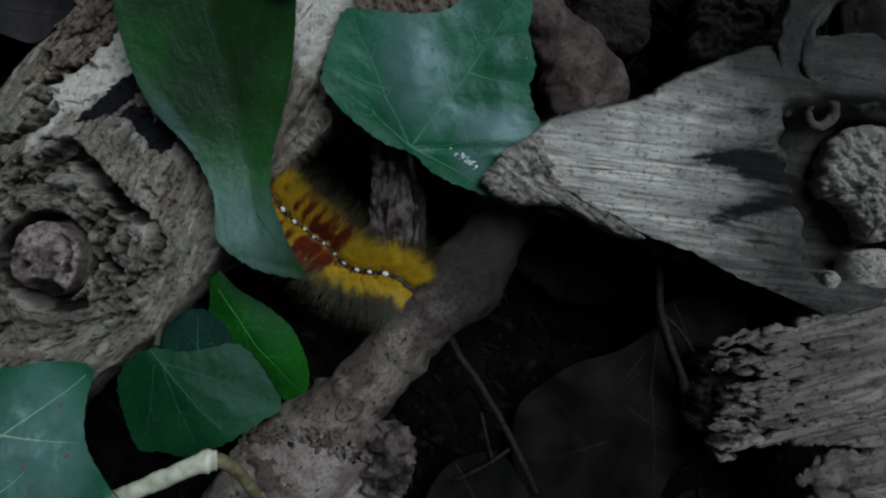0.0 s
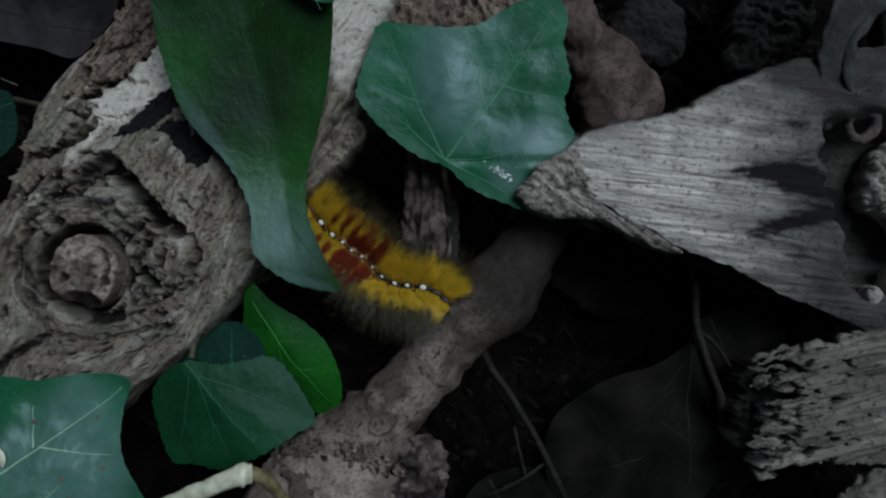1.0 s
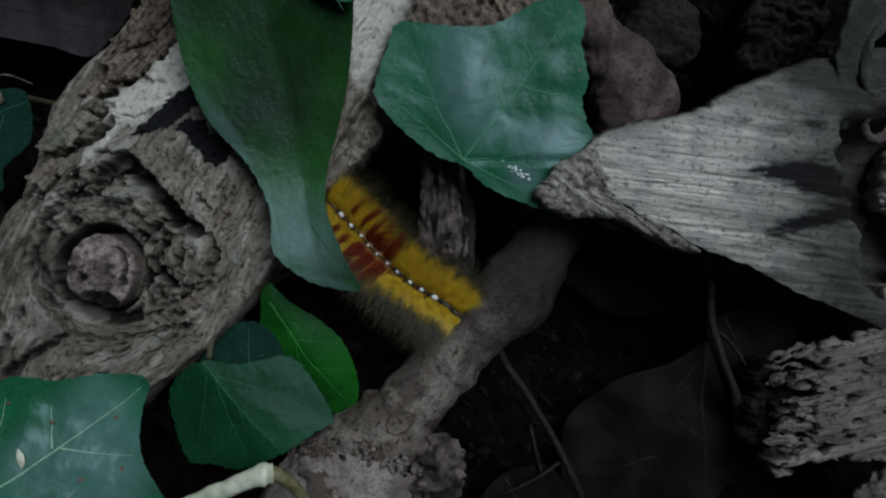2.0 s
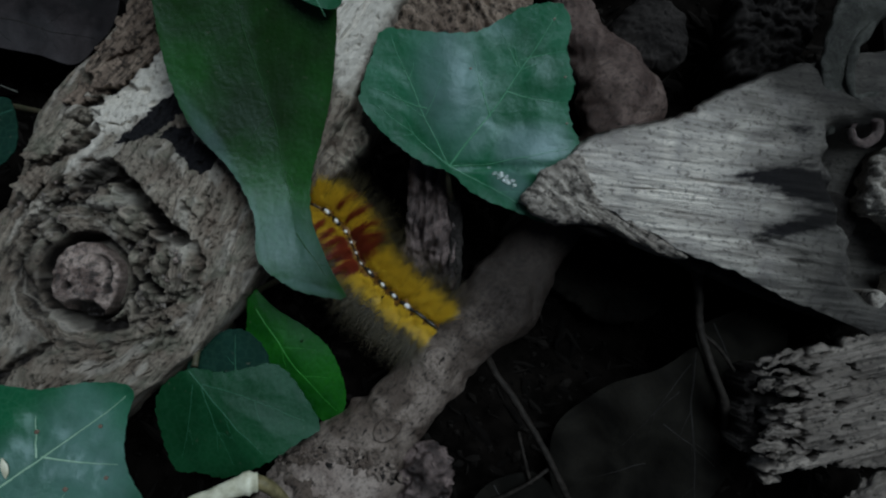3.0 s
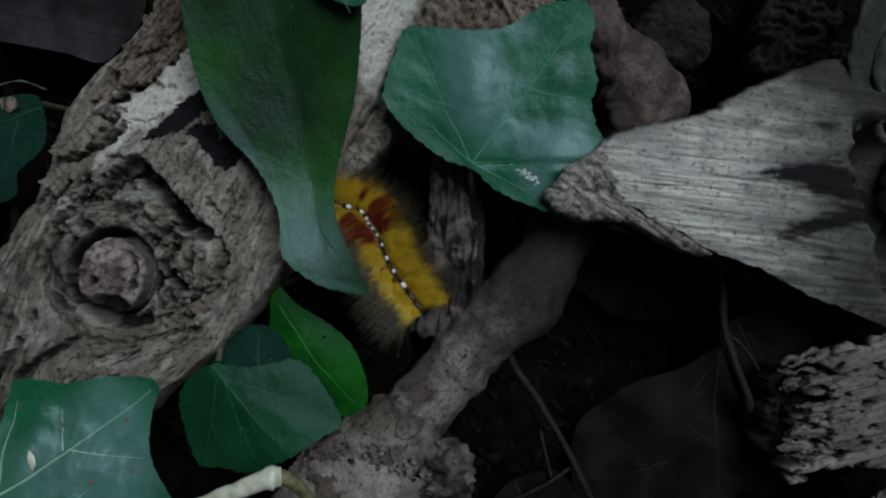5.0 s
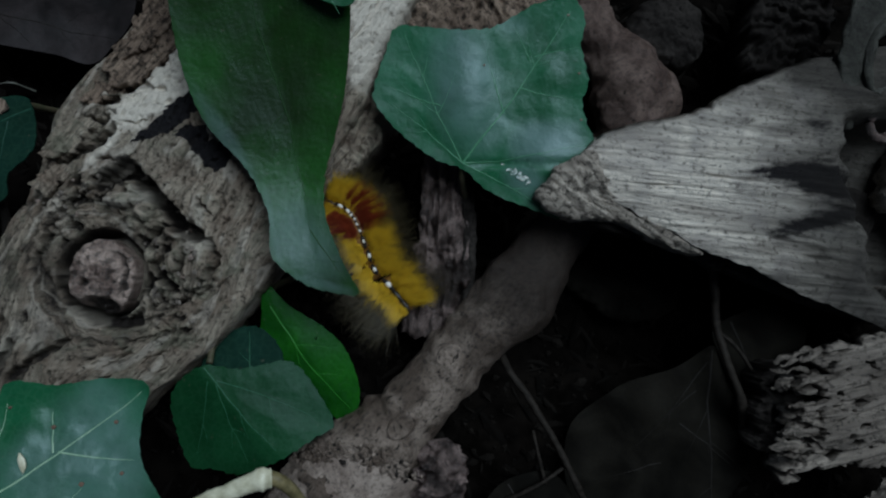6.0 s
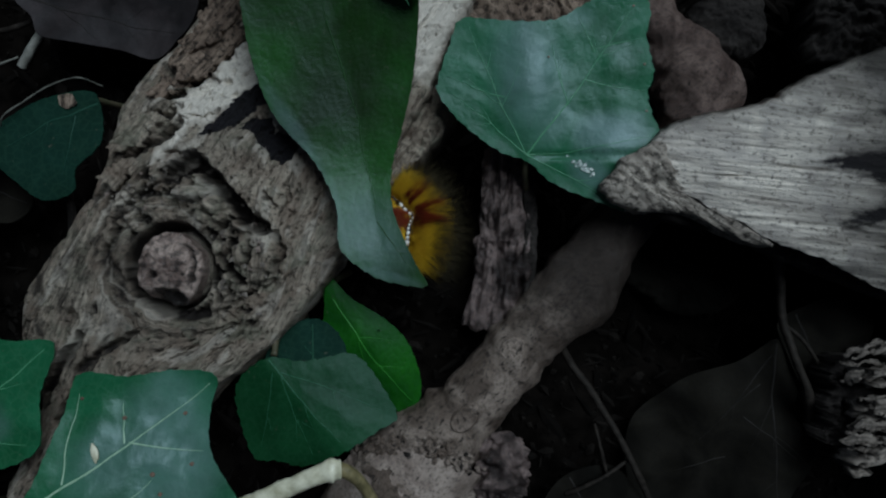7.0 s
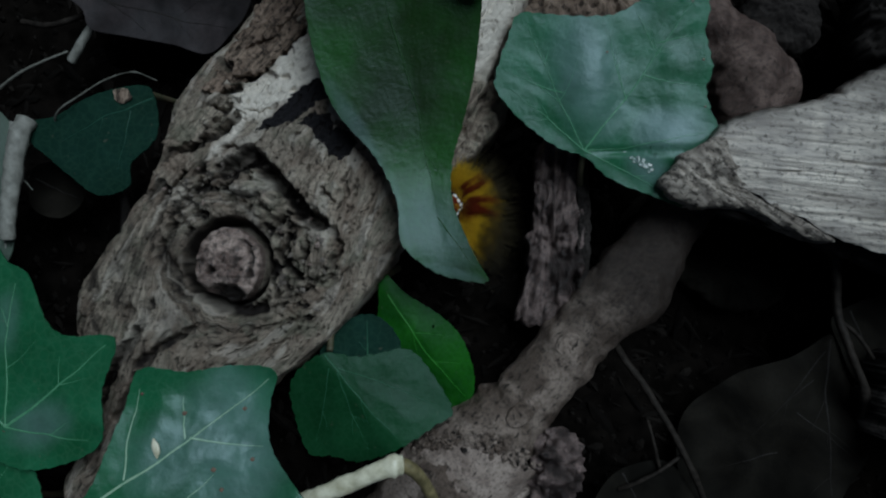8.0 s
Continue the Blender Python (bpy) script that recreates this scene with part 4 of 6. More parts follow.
for outline, c, z0, thick, m in (
        ([(72, -18.6), (77.4, -16.6), (84, -14.8), (96, -13), (106, -15), (106, -34), (94, -36.5), (82, -38), (75, -39.6), (68.5, -38), (71.5, -35), (65.5, -33.6), (63.5, -31.4), (68.5, -30.4), (72.5, -28.6), (66, -27.4), (65.6, -24.6), (73, -23.6), (69.5, -21)], (86, -27), 3.4, 4.5, ROT_WOOD),
        ([(62, -43.5), (68, -39.4), (75, -37.2), (86, -35.4), (106, -33), (106, -43), (92, -43.6), (80, -43.2), (71, -43.6), (65.4, -46.6), (62.6, -47.6)], (82, -40), 2.2, 4.0, ROT_WOOD),
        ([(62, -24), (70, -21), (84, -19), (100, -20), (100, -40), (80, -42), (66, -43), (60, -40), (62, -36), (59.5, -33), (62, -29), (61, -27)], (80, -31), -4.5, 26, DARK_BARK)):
    torn = lambda x, y: smooth(0.05, 0.38, fbm(x / 4.2, (y - 0.25 * x) / 2.2, 6.0, 4, 66) + 0.35 - (x - 62) / 22)

    def face(x, y, z0=z0):
        z = z0 + 0.06 * np.clip(x - 64, 0, 30) + 0.8 * fbm((y - 0.28 * x) / 1.8, x / 18, z0, 4, 62) - 1.5 * smooth(0.4, 0.7, fbm((y - 0.28 * x) / 2.6, x / 16, z0 + 3, 3, 63))
        return z - (4.5 * torn(x, y) if z0 > 0 else 0) + 1.6 * smooth(8, 0, x - 60) * fbm(x / 2, y / 2, 1, 3, 67)

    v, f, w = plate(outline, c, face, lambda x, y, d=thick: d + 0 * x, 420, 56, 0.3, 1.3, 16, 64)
    # torn pits darken as they deepen, shade in the colour; streaks are decay
    decay_shade = np.clip(torn(v[:, 0], v[:, 1]) + 0.45 * smooth(0.42, 0.6, fbm((v[:, 1] - 0.28 * v[:, 0]) / 3.4, v[:, 0] / 18, 1.0, 4, 68)), 0, 1)
    part("torn_layer", mesh_data("torn_layer", v, f, m, w, attributes={"rot_shade": decay_shade}), ROTTEN)


# ---- branches and bark ----
def stick():
    n = 150
    pts = [(-52, -72, -20), (-40, -58, -17), (-31, -46.5, -17), (-22, -37, -16), (-12, -25.5, -15.5), (-2, -14, -15.5), (7, -4, -16.5), (16, 7.5, -18), (26, 20, -20), (36, 33, -23)]
    axis = spline(pts, n)
    at = np.linspace(0, 1, n)
    r = np.interp(at, [0, 0.12, 0.2, 0.27, 0.33, 0.42, 0.55, 0.66, 0.72, 0.8, 1], [13, 13.5, 13.2, 10.5, 8.6, 8.0, 7.9, 8.6, 8.0, 7.2, 6.5])

    def waves(t, a, base):
        rings = 0.0
        for c, s, k in ((0.30, 0.012, 0.9), (0.335, 0.008, -0.7), (0.47, 0.01, 0.6), (0.50, 0.008, -0.5), (0.66, 0.03, 0.7)):
            rings = rings + k * np.exp(-(((t + 0.012 * np.sin(a + 1)) - c) / s) ** 2)
        chips = -1.6 * smooth(0.2, 0.5, fbm(base[..., 0] / 5, base[..., 1] / 5, base[..., 2] / 5, 4, 71)) * (1 - smooth(0.2, 0.36, t))
        swell = 2.6 * np.exp(-(((t - 0.63) / 0.075) ** 2)) * np.clip(np.cos(a), 0, 1)
        return rings + chips + swell

    v, f, w = tube(axis, r, 56, 0.9, 7.0, 72, 1.0, True, waves)
    ob = thing("branch", "grey-brown branch with a swollen, chipped lower node", "branch")
    # upper stem darkens where it runs under the wood: shade in the colour
    part("stem", mesh_data("stem", v, f, STICK_BARK, w, attributes={"damp_shade": np.concatenate([np.repeat(smooth(0.42, 0.68, at), 56), [0, 1]])}), ob)
    # oval scars of shed twigs, raised at the rim
    for x, y, z, sx, sy, turn in ((-21.5, -37.0, -6.8, 4.6, 3.0, 40), (-10.5, -20.5, -7.2, 3.6, 2.6, 30), (-8.5, -26.5, -8.6, 1.8, 1.2, 20)):
        q, t = np.meshgrid(np.arange(48) / 48 * 2 * np.pi, np.linspace(0.03, 1, 12))
        c, s = math.cos(radians(turn)), math.sin(radians(turn))
        px, py = sx * t * np.cos(q), sy * t * np.sin(q)
        pz = z + 0.9 * np.exp(-(((t - 0.78) / 0.12) ** 2)) - 1.8 * t**6 + 0.25 * fbm(px, py, z, 3, 73)
        v = np.stack([x + c * px - s * py, y + s * px + c * py, pz - 0.18 * ((c * px - s * py) * 0.75 - (s * px + c * py) * 0.66) ** 2 / 3], -1).reshape(-1, 3)
        part("twig_scar", mesh_data("twig_scar", v, [g[::-1] for g in grid_faces(12, 48, True)], STICK_BARK, v[:, :2]), ob)
    # bare pale wood of the node
    ax, ay = axis[10, :2]
    way = (axis[60, :2] - axis[10, :2]) / np.linalg.norm(axis[60, :2] - axis[10, :2])

    def bare(x, y):
        d = (x - ax) * way[1] - (y - ay) * way[0]
        return -17.4 + np.sqrt(np.clip(13.9**2 - d**2, 9, None)) + 0.5 * fbm(x / 3.5, y / 3.5, 0, 4, 77)

    v, f, w = plate([(-50, -47), (-44.5, -42.5), (-39.6, -39.4), (-35.5, -42), (-30.5, -41.2), (-24, -45.8), (-20.2, -49.2), (-16.5, -53), (-16, -62), (-24, -76), (-46, -80), (-57, -66)], (-33, -59), bare, lambda x, y: 1.5 + 0 * x, 240, 24, 0.9, 0.9, 45, 78)
    part("bare_wood", mesh_data("bare_wood", v, f, NODE_WOOD, w), ob, "pale bare wood at the swollen node")
    # bark chips round the node
    def rim_place(rnd):
        u = rnd.random()
        x, y = -47 + 28 * u + rnd.gauss(0, 1.0), -45.5 + 5.0 * math.sin(u * 3.0) + rnd.gauss(0, 1.0) - 3.5 * u
        return x, y, float(bare(np.array([x]), np.array([y]))[0]) + 0.1

    crumbs(ob, "dark crumbs of bark round the bare node", 22, rim_place, (0.25, 0.7), DARK_BARK, 74, "bark_crumb_rim")
    crumbs(ob, "grey crumbs of bark round the bare node", 170, rim_place, (0.3, 0.9), STICK_BARK, 75, "bark_crumb_edge")
    v, f, w = tube(spline([(-14, -42, -15), (-12.5, -48, -13), (-13, -54, -14), (-16, -62, -17)], 60), [2.5 + 3.4 * math.sin(k / 59 * 3) for k in range(60)], 50, 2.6, 3.0, 76)
    part("broken_bark", mesh_data("broken_bark", v, f, RIDGED_BARK, w), ob, "dark crumbled bark")


def brown_branch():
    axis = spline([(20, 82, -22), (24, 68, -17), (27.5, 57, -15), (34, 46, -14), (35, 34, -16), (27, 22, -22)], 70)
    r = np.interp(np.linspace(0, 1, 70), [0, 0.2, 0.35, 0.5, 0.62, 0.8, 1], [4.6, 4.8, 5.2, 7.6, 10.2, 9.4, 6])
    v, f, w = tube(axis, r, 60, 1.3, 6, 81, 1.0)
    ob = thing("brown_branch", "reddish brown branch with a rounded swelling", "branch")
    part("stem", mesh_data("stem", v, f, BROWN_BARK, w), ob)
    v, f, w = tube(spline([(30, 45, -16), (37, 42, -14), (43, 40.5, -14), (46.5, 40, -15)], 24), [8, 8.6, 8.8, 9, 9, 9, 9, 8.9, 8.8, 8.7, 8.5, 8.3, 8, 7.7, 7.3, 6.8, 6.2, 5.5, 4.8, 4, 3.2, 2.3, 1.4, 0.5], 36, 0.6, 7, 82)
    part("swelling", mesh_data("swelling", v, f, BROWN_BARK, w), ob)


def bark_piece(name, label, outline, centre, z0, thick, mat, ridges=0.0, way=0.0, tilt=(0, 0), relief=1.0, seed=0, ragged=0.9, n=150, rings=22, dome=0.0, fibre=0.0):
    """A loose slab of bark with cross ridges."""
    c, s = math.cos(radians(way)), math.sin(radians(way))

    def top(x, y):
        dx, dy = x - centre[0], y - centre[1]
        a = c * dx + s * dy
        z = z0 + tilt[0] * dx + tilt[1] * dy - dome * (dx**2 + dy**2)
        z = z + ridges * np.abs(np.sin(a * 1.0 + 2.6 * fbm(x / 6, y / 6, 0, 3, seed))) ** 0.7
        if fibre:
            b = c * dy - s * dx
            z = z + fibre * fbm(b / 1.7 + 0.4 * fbm(x / 6, y / 6, 1, 2, seed + 4), a / 9, 0.0, 4, seed + 3)
        return z + relief * fbm(x / 4.5, y / 4.5, 3.0, 4, seed + 1) + 0.35 * relief * fbm(x / 1.5, y / 1.5, 3.0, 3, seed + 2)

    v, f, w = plate(outline, centre, top, lambda x, y: thick + 0 * x, n, rings, 0.9, ragged, way + 90, seed)
    ob = thing(name, label, "bark")
    part("slab", mesh_data("slab", v, f, mat, w), ob)
    return ob


stick()
brown_branch()
bark_piece("bark_slab", "ridged dark brown slab of bark standing in a gap", [(-16.5, 27), (-12, 28.5), (-7, 26), (-5.8, 12), (-5.5, -2), (-7, -11), (-11, -16), (-17, -17), (-22, -15), (-19.5, -5), (-18.5, 6), (-17.5, 16)],
           (-13, 5), -14.5, 12, RIDGED_BARK, 0.6, 84, (0.05, 0.06), 1.5, 91, 1.3, fibre=2.6)
bark_piece("bark_rib", "narrow dark strip of bark", [(-7.5, 27), (-5, 27), (-3.8, 12), (-4, -4), (-6, -12), (-7.4, -4), (-7, 12)], (-5.7, 8), -14, 14, DARK_BARK, 0.4, 82, (0, 0.04), 0.6, 93)
bark_piece("wood_strip", "grey fibrous strip of wood beside the log", [(-31, 44), (-26.5, 41), (-23.5, 37.5), (-26.5, 31.5), (-31.5, 25.5), (-37, 20), (-43, 15), (-45, 19), (-40, 25), (-36.5, 32), (-33.5, 38)],
           (-33, 30), -8, 18, LOG_WOOD, 0.0, 55, (-0.25, 0.08), 1.0, 95, fibre=1.6)
bark_piece("bark_disc", "rounded dark brown piece of bark", [(34, 53), (39, 50.5), (45, 49.5), (50.5, 52), (52.5, 58), (50, 66), (42, 68), (35, 62)], (43.5, 58), -11, 17, DARK_BARK, 0.6, 70, (0, 0), 0.7, 97, dome=0.03)
bark_piece("bark_crumbs", "crumbling reddish brown bark", [(-20, 59), (-12, 56), (-3, 55), (4, 56.5), (10, 60), (14, 72), (2, 80), (-14, 78), (-24, 70)], (-4, 67), -7, 17, FLAKE_BARK, 1.2, 30, (0, 0.05), 1.4, 99)
bark_piece("bark_plate", "dark brown plate of bark in the shade", [(66, 48), (76, 50), (84, 60), (82, 76), (72, 78), (66, 68), (64, 55)], (74, 62), -15, 18, DARK_BARK, 2.2, 70, (0, 0.05), 1.8, 101)
CURL = thing("curled_bark", "grey-green curled bark round a dark hollow", "bark")
for pts, radii, flat, m, note in (
        ([(94, 66, 2), (86, 60, 8), (81, 55.5, 10.5), (77.6, 49.5, 10.8), (75.6, 42, 10), (75.4, 35, 8), (77, 30, 5)], [6.5, 5.5, 4.6, 3.6, 3.0, 2.6, 1.2], 0.55, CURL_BARK, ""),
        ([(86, 56, 10), (82, 51, 12), (78.9, 46.8, 12.4), (78, 41.6, 11.6), (79.6, 37, 10.4), (83.2, 37.4, 9.6), (88, 39.6, 8), (96, 43, 3)], [0.8, 1.2, 1.0, 0.8, 0.9, 1.1, 1.6, 3.0], 1.0, CURL_BARK, "pale rim of the hollow"),
        ([(81.4, 31.7, 5.5), (82.4, 33.4, 6.6), (84.4, 33.6, 7), (86.8, 32.2, 6.6), (87, 29.6, 5.6), (84.6, 27.6, 5), (82.2, 28.8, 5), (81.2, 31.2, 5.4)], [1.1, 1.0, 0.9, 1.2, 1.3, 1.1, 0.9, 1.0], 0.9, RIDGED_BARK, ""),
        ([(88, 36, 5), (95, 34, 5), (104, 36, -4)], [2.0, 3.5, 6.0], 0.8, CURL_BARK, ""),
        # dark backing piece, stands in for the shade inside the hollow
        ([(92, 52, -2), (100, 52, 0), (112, 52, -8)], [7.0, 9.0, 10.0], 0.8, DARK_BARK, "dark backing added behind the hollow")):
    n = 70
    r = np.interp(np.linspace(0, 1, n), np.linspace(0, 1, len(radii)), radii)
    v, f, w = tube(spline(pts, n), r, 34, 0.34 * max(radii) ** 0.5, 3.2, 103, flat)
    part("curl", mesh_data("curl", v, f, m, w), CURL, note)
CHUNK = bark_piece("wood_chunk", "pale knobbly end of a piece of wood", [(86.1, 14.4), (87.4, 21.9), (90.7, 26.6), (95.8, 28.6), (103.4, 27.1), (107, 14.4), (104, 4), (98.0, 2.7), (94.8, 5.0), (93.0, 9.0), (89.2, 11.6)], (96, 16), 6.5, 8, CHUNK_WOOD, 1.2, 20, (0, 0), 1.8, 107, 0.7, 240, 40, 0.03)
LUMP = bark_piece("wood_lump", "rounded pale lump of wood", [(91.4, -5.8), (93, -1), (97, 0.4), (103, -1), (106, -7), (102, -12), (96, -12.4), (92.4, -10)], (98, -6), 5.5, 8, CHUNK_WOOD, 0.3, 60, (0, 0), 0.8, 108, 0.4, dome=0.05)
bark_piece("wood_crumb", "small pale crumb of wood", [(84.2, -6.6), (85, -4.6), (87, -4.6), (88.2, -6.6), (87, -8.4), (85.2, -8.4)], (86.1, -6.5), 6.5, 16, CHUNK_WOOD, 0.2, 30, (0, 0), 0.5, 109, 0.3, 60, 10, 0.12)
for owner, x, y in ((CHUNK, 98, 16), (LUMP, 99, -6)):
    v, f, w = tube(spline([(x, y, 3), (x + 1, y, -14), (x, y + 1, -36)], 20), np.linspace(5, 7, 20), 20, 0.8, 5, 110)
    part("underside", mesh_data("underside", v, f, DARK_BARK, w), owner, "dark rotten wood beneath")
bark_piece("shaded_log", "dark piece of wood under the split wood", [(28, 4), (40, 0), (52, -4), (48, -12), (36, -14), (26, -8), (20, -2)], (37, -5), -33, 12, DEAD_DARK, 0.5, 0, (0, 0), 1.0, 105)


# ---- leaves ----
def ribbon(line, widths, surface, lift=0.04, thick=0.12):
    """A low rounded strip that lies on a surface."""
    p = np.asarray(line, float)
    d = np.gradient(p, axis=0)
    d /= np.linalg.norm(d, axis=1)[:, None] + 1e-9
    side = np.stack([-d[:, 1], d[:, 0]], 1)
    rows = []
    for k, h in ((-1, -0.15), (-0.55, 0.7), (0, 1), (0.55, 0.7), (1, -0.15)):
        q = p + side * (np.asarray(widths) * k)[:, None]
        rows.append(np.column_stack([q, surface(q[:, 0], q[:, 1]) + lift + (thick * h - thick * 0.5)]))
    v = np.stack(rows, 1).reshape(-1, 3)
    f = [tuple(g) for g in grid_faces(len(p), 5)]
    return v, f, v[:, :2]


def leaf(name, label, outline, centre, z0, mat, tilt=(0.0, 0.0), dome=0.0, pucker=0.5, fold=None, veins=(), vein_mat=None, vein_width=0.35, petiole=None, serrate=0.0,
         thick=0.45, seed=0, group="", rings=26, n=220, shape=None, branches=2, category="leaf", film_sheens=(), quilt=0.0):
    """One leaf: outline and veins in plan, a surface of tilt, dome, fold and pucker."""
    centre = np.array(centre, float)

    def surface(x, y):
        dx, dy = np.asarray(x, float) - centre[0], np.asarray(y, float) - centre[1]
        z = z0 + tilt[0] * dx + tilt[1] * dy - dome * (dx**2 + dy**2)
        if shape is not None:
            z = z + shape(x, y)
        if fold:
            (ax, ay), (bx, by), depth = fold
            k = math.hypot(bx - ax, by - ay)
            across = ((x - ax) * -(by - ay) + (y - ay) * (bx - ax)) / k
            z = z + depth * (np.sqrt(across**2 + 0.6) - 0.77)
        if quilt:
            near = np.full(np.shape(np.asarray(x, float)), 1e9)
            for a, b in veins:
                near = np.minimum(near, line_distance(np.asarray(x, float), np.asarray(y, float), [a, b]))
            z = z + quilt * (1 - np.exp(-((near / 3.2) ** 2))) + 0.25 * quilt * fbm(np.asarray(x) / 4.0, np.asarray(y) / 4.0, 2.0, 2, seed + 3)
        return z + 0.8 * pucker * fbm(np.asarray(x) / 15.0, np.asarray(y) / 15.0, seed * 1.7, 2, seed) + 0.05 * fbm(np.asarray(x) / 2.4, np.asarray(y) / 2.4, seed * 0.7, 2, seed + 1)

    edge = spline(outline, n, True)
    if serrate:
        d = edge - centre
        d /= np.linalg.norm(d, axis=1)[:, None]
        arc = np.concatenate([[0], np.cumsum(np.linalg.norm(np.diff(edge, axis=0), axis=1))])
        edge = edge + d * (serrate * ((arc / 3.1 + 0.3 * fbm(arc / 9, seed, 0, 2, seed)) % 1.0 - 0.5))[:, None]
    v, f, w = plate(edge, centre, surface, lambda x, y: thick + 0 * x, n, rings, 0.0, 0.0, None, seed, 0.9, False)
    ob = thing(name, label, category, group)
    film_sheen = np.zeros(len(v))
    # pale teal ellipses: one dried patch, the others sheen painted on the blade
    for fx, fy, fa, fb, ft, strength in film_sheens:
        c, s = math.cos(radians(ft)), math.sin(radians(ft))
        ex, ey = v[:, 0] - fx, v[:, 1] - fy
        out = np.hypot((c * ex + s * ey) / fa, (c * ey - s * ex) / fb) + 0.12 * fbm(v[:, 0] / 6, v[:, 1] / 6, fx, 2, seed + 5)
        film_sheen = np.maximum(film_sheen, strength * (1 - smooth(0.3, 1.15, out)) * (0.85 + 0.15 * fbm(v[:, 0] / 3, v[:, 1] / 3, 4.0, 4, seed + 6)))
    part("blade", mesh_data("blade", v, f, mat, w, attributes={"film_sheen": np.clip(film_sheen, 0, 1)}), ob)
    for k, (a, b) in enumerate(veins):
        pieces = []
        a, b = np.array(a, float), np.array(b, float)
        t = np.linspace(0, 1, 26)
        bend = np.array([-(b - a)[1], (b - a)[0]]) * 0.02 * (1 if k % 2 else -1)
        line = a + (b - a) * t[:, None] + (bend * np.sin(t * np.pi)[:, None]) + np.stack([fbm(t * 2.5, k * 3.1, seed, 2, 7), fbm(t * 2.5, k * 5.3, seed + 9, 2, 8)], 1) * (0.025 * float(np.linalg.norm(b - a)) * np.sin(t * np.pi))[:, None]
        line_of = line
        pieces.append(ribbon(line, vein_width * (1.0 if k == 0 else 0.65) * (1 - 0.75 * t), surface))
        long = float(np.linalg.norm(b - a))
        for j in range(int(branches * long / 30)):
            at = 0.2 + 0.65 * (j + 0.5) / max(1, int(branches * long / 30))
            at += 0.06 * math.sin(5 * j + k)
            start = line_of[min(25, int(at * 25 + 0.5))]
            d = (b - a) / long
            for sign in (-1, 1):
                if math.sin(9.7 * j + 4.1 * k + 2.3 * sign + seed) < -0.35:
                    continue
                turn = sign * radians(44 + 16 * math.sin(7.1 * j + 3 * k + sign))
                way = np.array([d[0] * math.cos(turn) - d[1] * math.sin(turn), d[0] * math.sin(turn) + d[1] * math.cos(turn)])
                reach = (0.30 + 0.08 * math.sin(3 * j + k)) * long * (1.15 - at)
                line = start + way * (np.linspace(0, 1, 12) * reach)[:, None] + d * (np.linspace(0, 1, 12) ** 2 * reach * 0.25)[:, None]
                pieces.append(ribbon(line, 0.35 * vein_width * (1 - 0.8 * np.linspace(0, 1, 12)), surface, 0.03, 0.08))
        v, f, w = joined(pieces)
        part("vein", mesh_data("vein", v, f, vein_mat or VEIN_DIM, w), ob)
    if petiole:
        p = np.array(petiole, float)
        p[0, 2] = float(surface(p[0, 0], p[0, 1])) - 0.5
        v, f, w = tube(spline(p, 24), np.linspace(0.75, 0.9, 24), 10, 0.08, 3, seed)
        part("stalk", mesh_data("stalk", v, f, PETIOLE, w), ob)
    return ob, surface


# the long leaf under which the caterpillar creeps
leaf("long_leaf", "long dark green leaf with toothed edge drooping over the log",
     [(-60, 96), (-67, 82), (-68.5, 68), (-67.3, 54), (-65.5, 41.5), (-61.5, 30.4), (-53.5, 21), (-48.8, 11.4), (-47.6, 2.2), (-41, -3.6), (-34.6, -5.6), (-29.2, -5.9), (-31.0, -2.2),
      (-33.6, 3.0), (-36.8, 11.5), (-36.9, 20), (-34.5, 28.5), (-31.8, 40), (-30.3, 54.8), (-31, 68), (-38, 84), (-50, 98)], (-44.5, 19), 8.0, LONG_GREEN, (-0.10, 0.13), 0.0, 0.5,
     ((-52, 70), (-39, 2), 0.10), [((-54, 92), (-50, 50)), ((-50, 50), (-40, 8)), ((-40, 8), (-31, -4))], VEIN_LONG, 0.25, [(-55, 96, 0), (-58, 110, 14), (-64, 126, -4), (-68, 134, -28)], 0.4, seed=5, rings=40, n=420, film_sheens=[(-57, 26, 2.6, 16, 30, 0.32), (-41, 5, 9, 13, 30, 0.34), (-47.6, 8, 1.6, 12, 15, 0.3), (-38, -3.6, 9, 1.8, -15, 0.4)],
     shape=lambda x, y: 0.0026 * np.clip(y - 20, 0, 60) ** 2 + 0.28 * np.logaddexp(0, (17 - y) / 3.0) * 3.0 - 1.2 * (1 - smooth(-8, 2, y)))
leaf("small_leaf", "pale green leaf edge above the long leaf", [(-43, 61), (-39.5, 56.4), (-34.5, 53.4), (-30.4, 52.6), (-28.6, 55), (-30, 63), (-37, 69), (-44, 66)], (-36, 60), 21, IVY, (0, 0.1), 0, 0.4,
     None, [((-38, 64), (-32, 51))], VEIN_DIM, 0.25, [(-38, 63, 0), (-40, 80, 18), (-40, 100, -4), (-38, 108, -30)], seed=6)

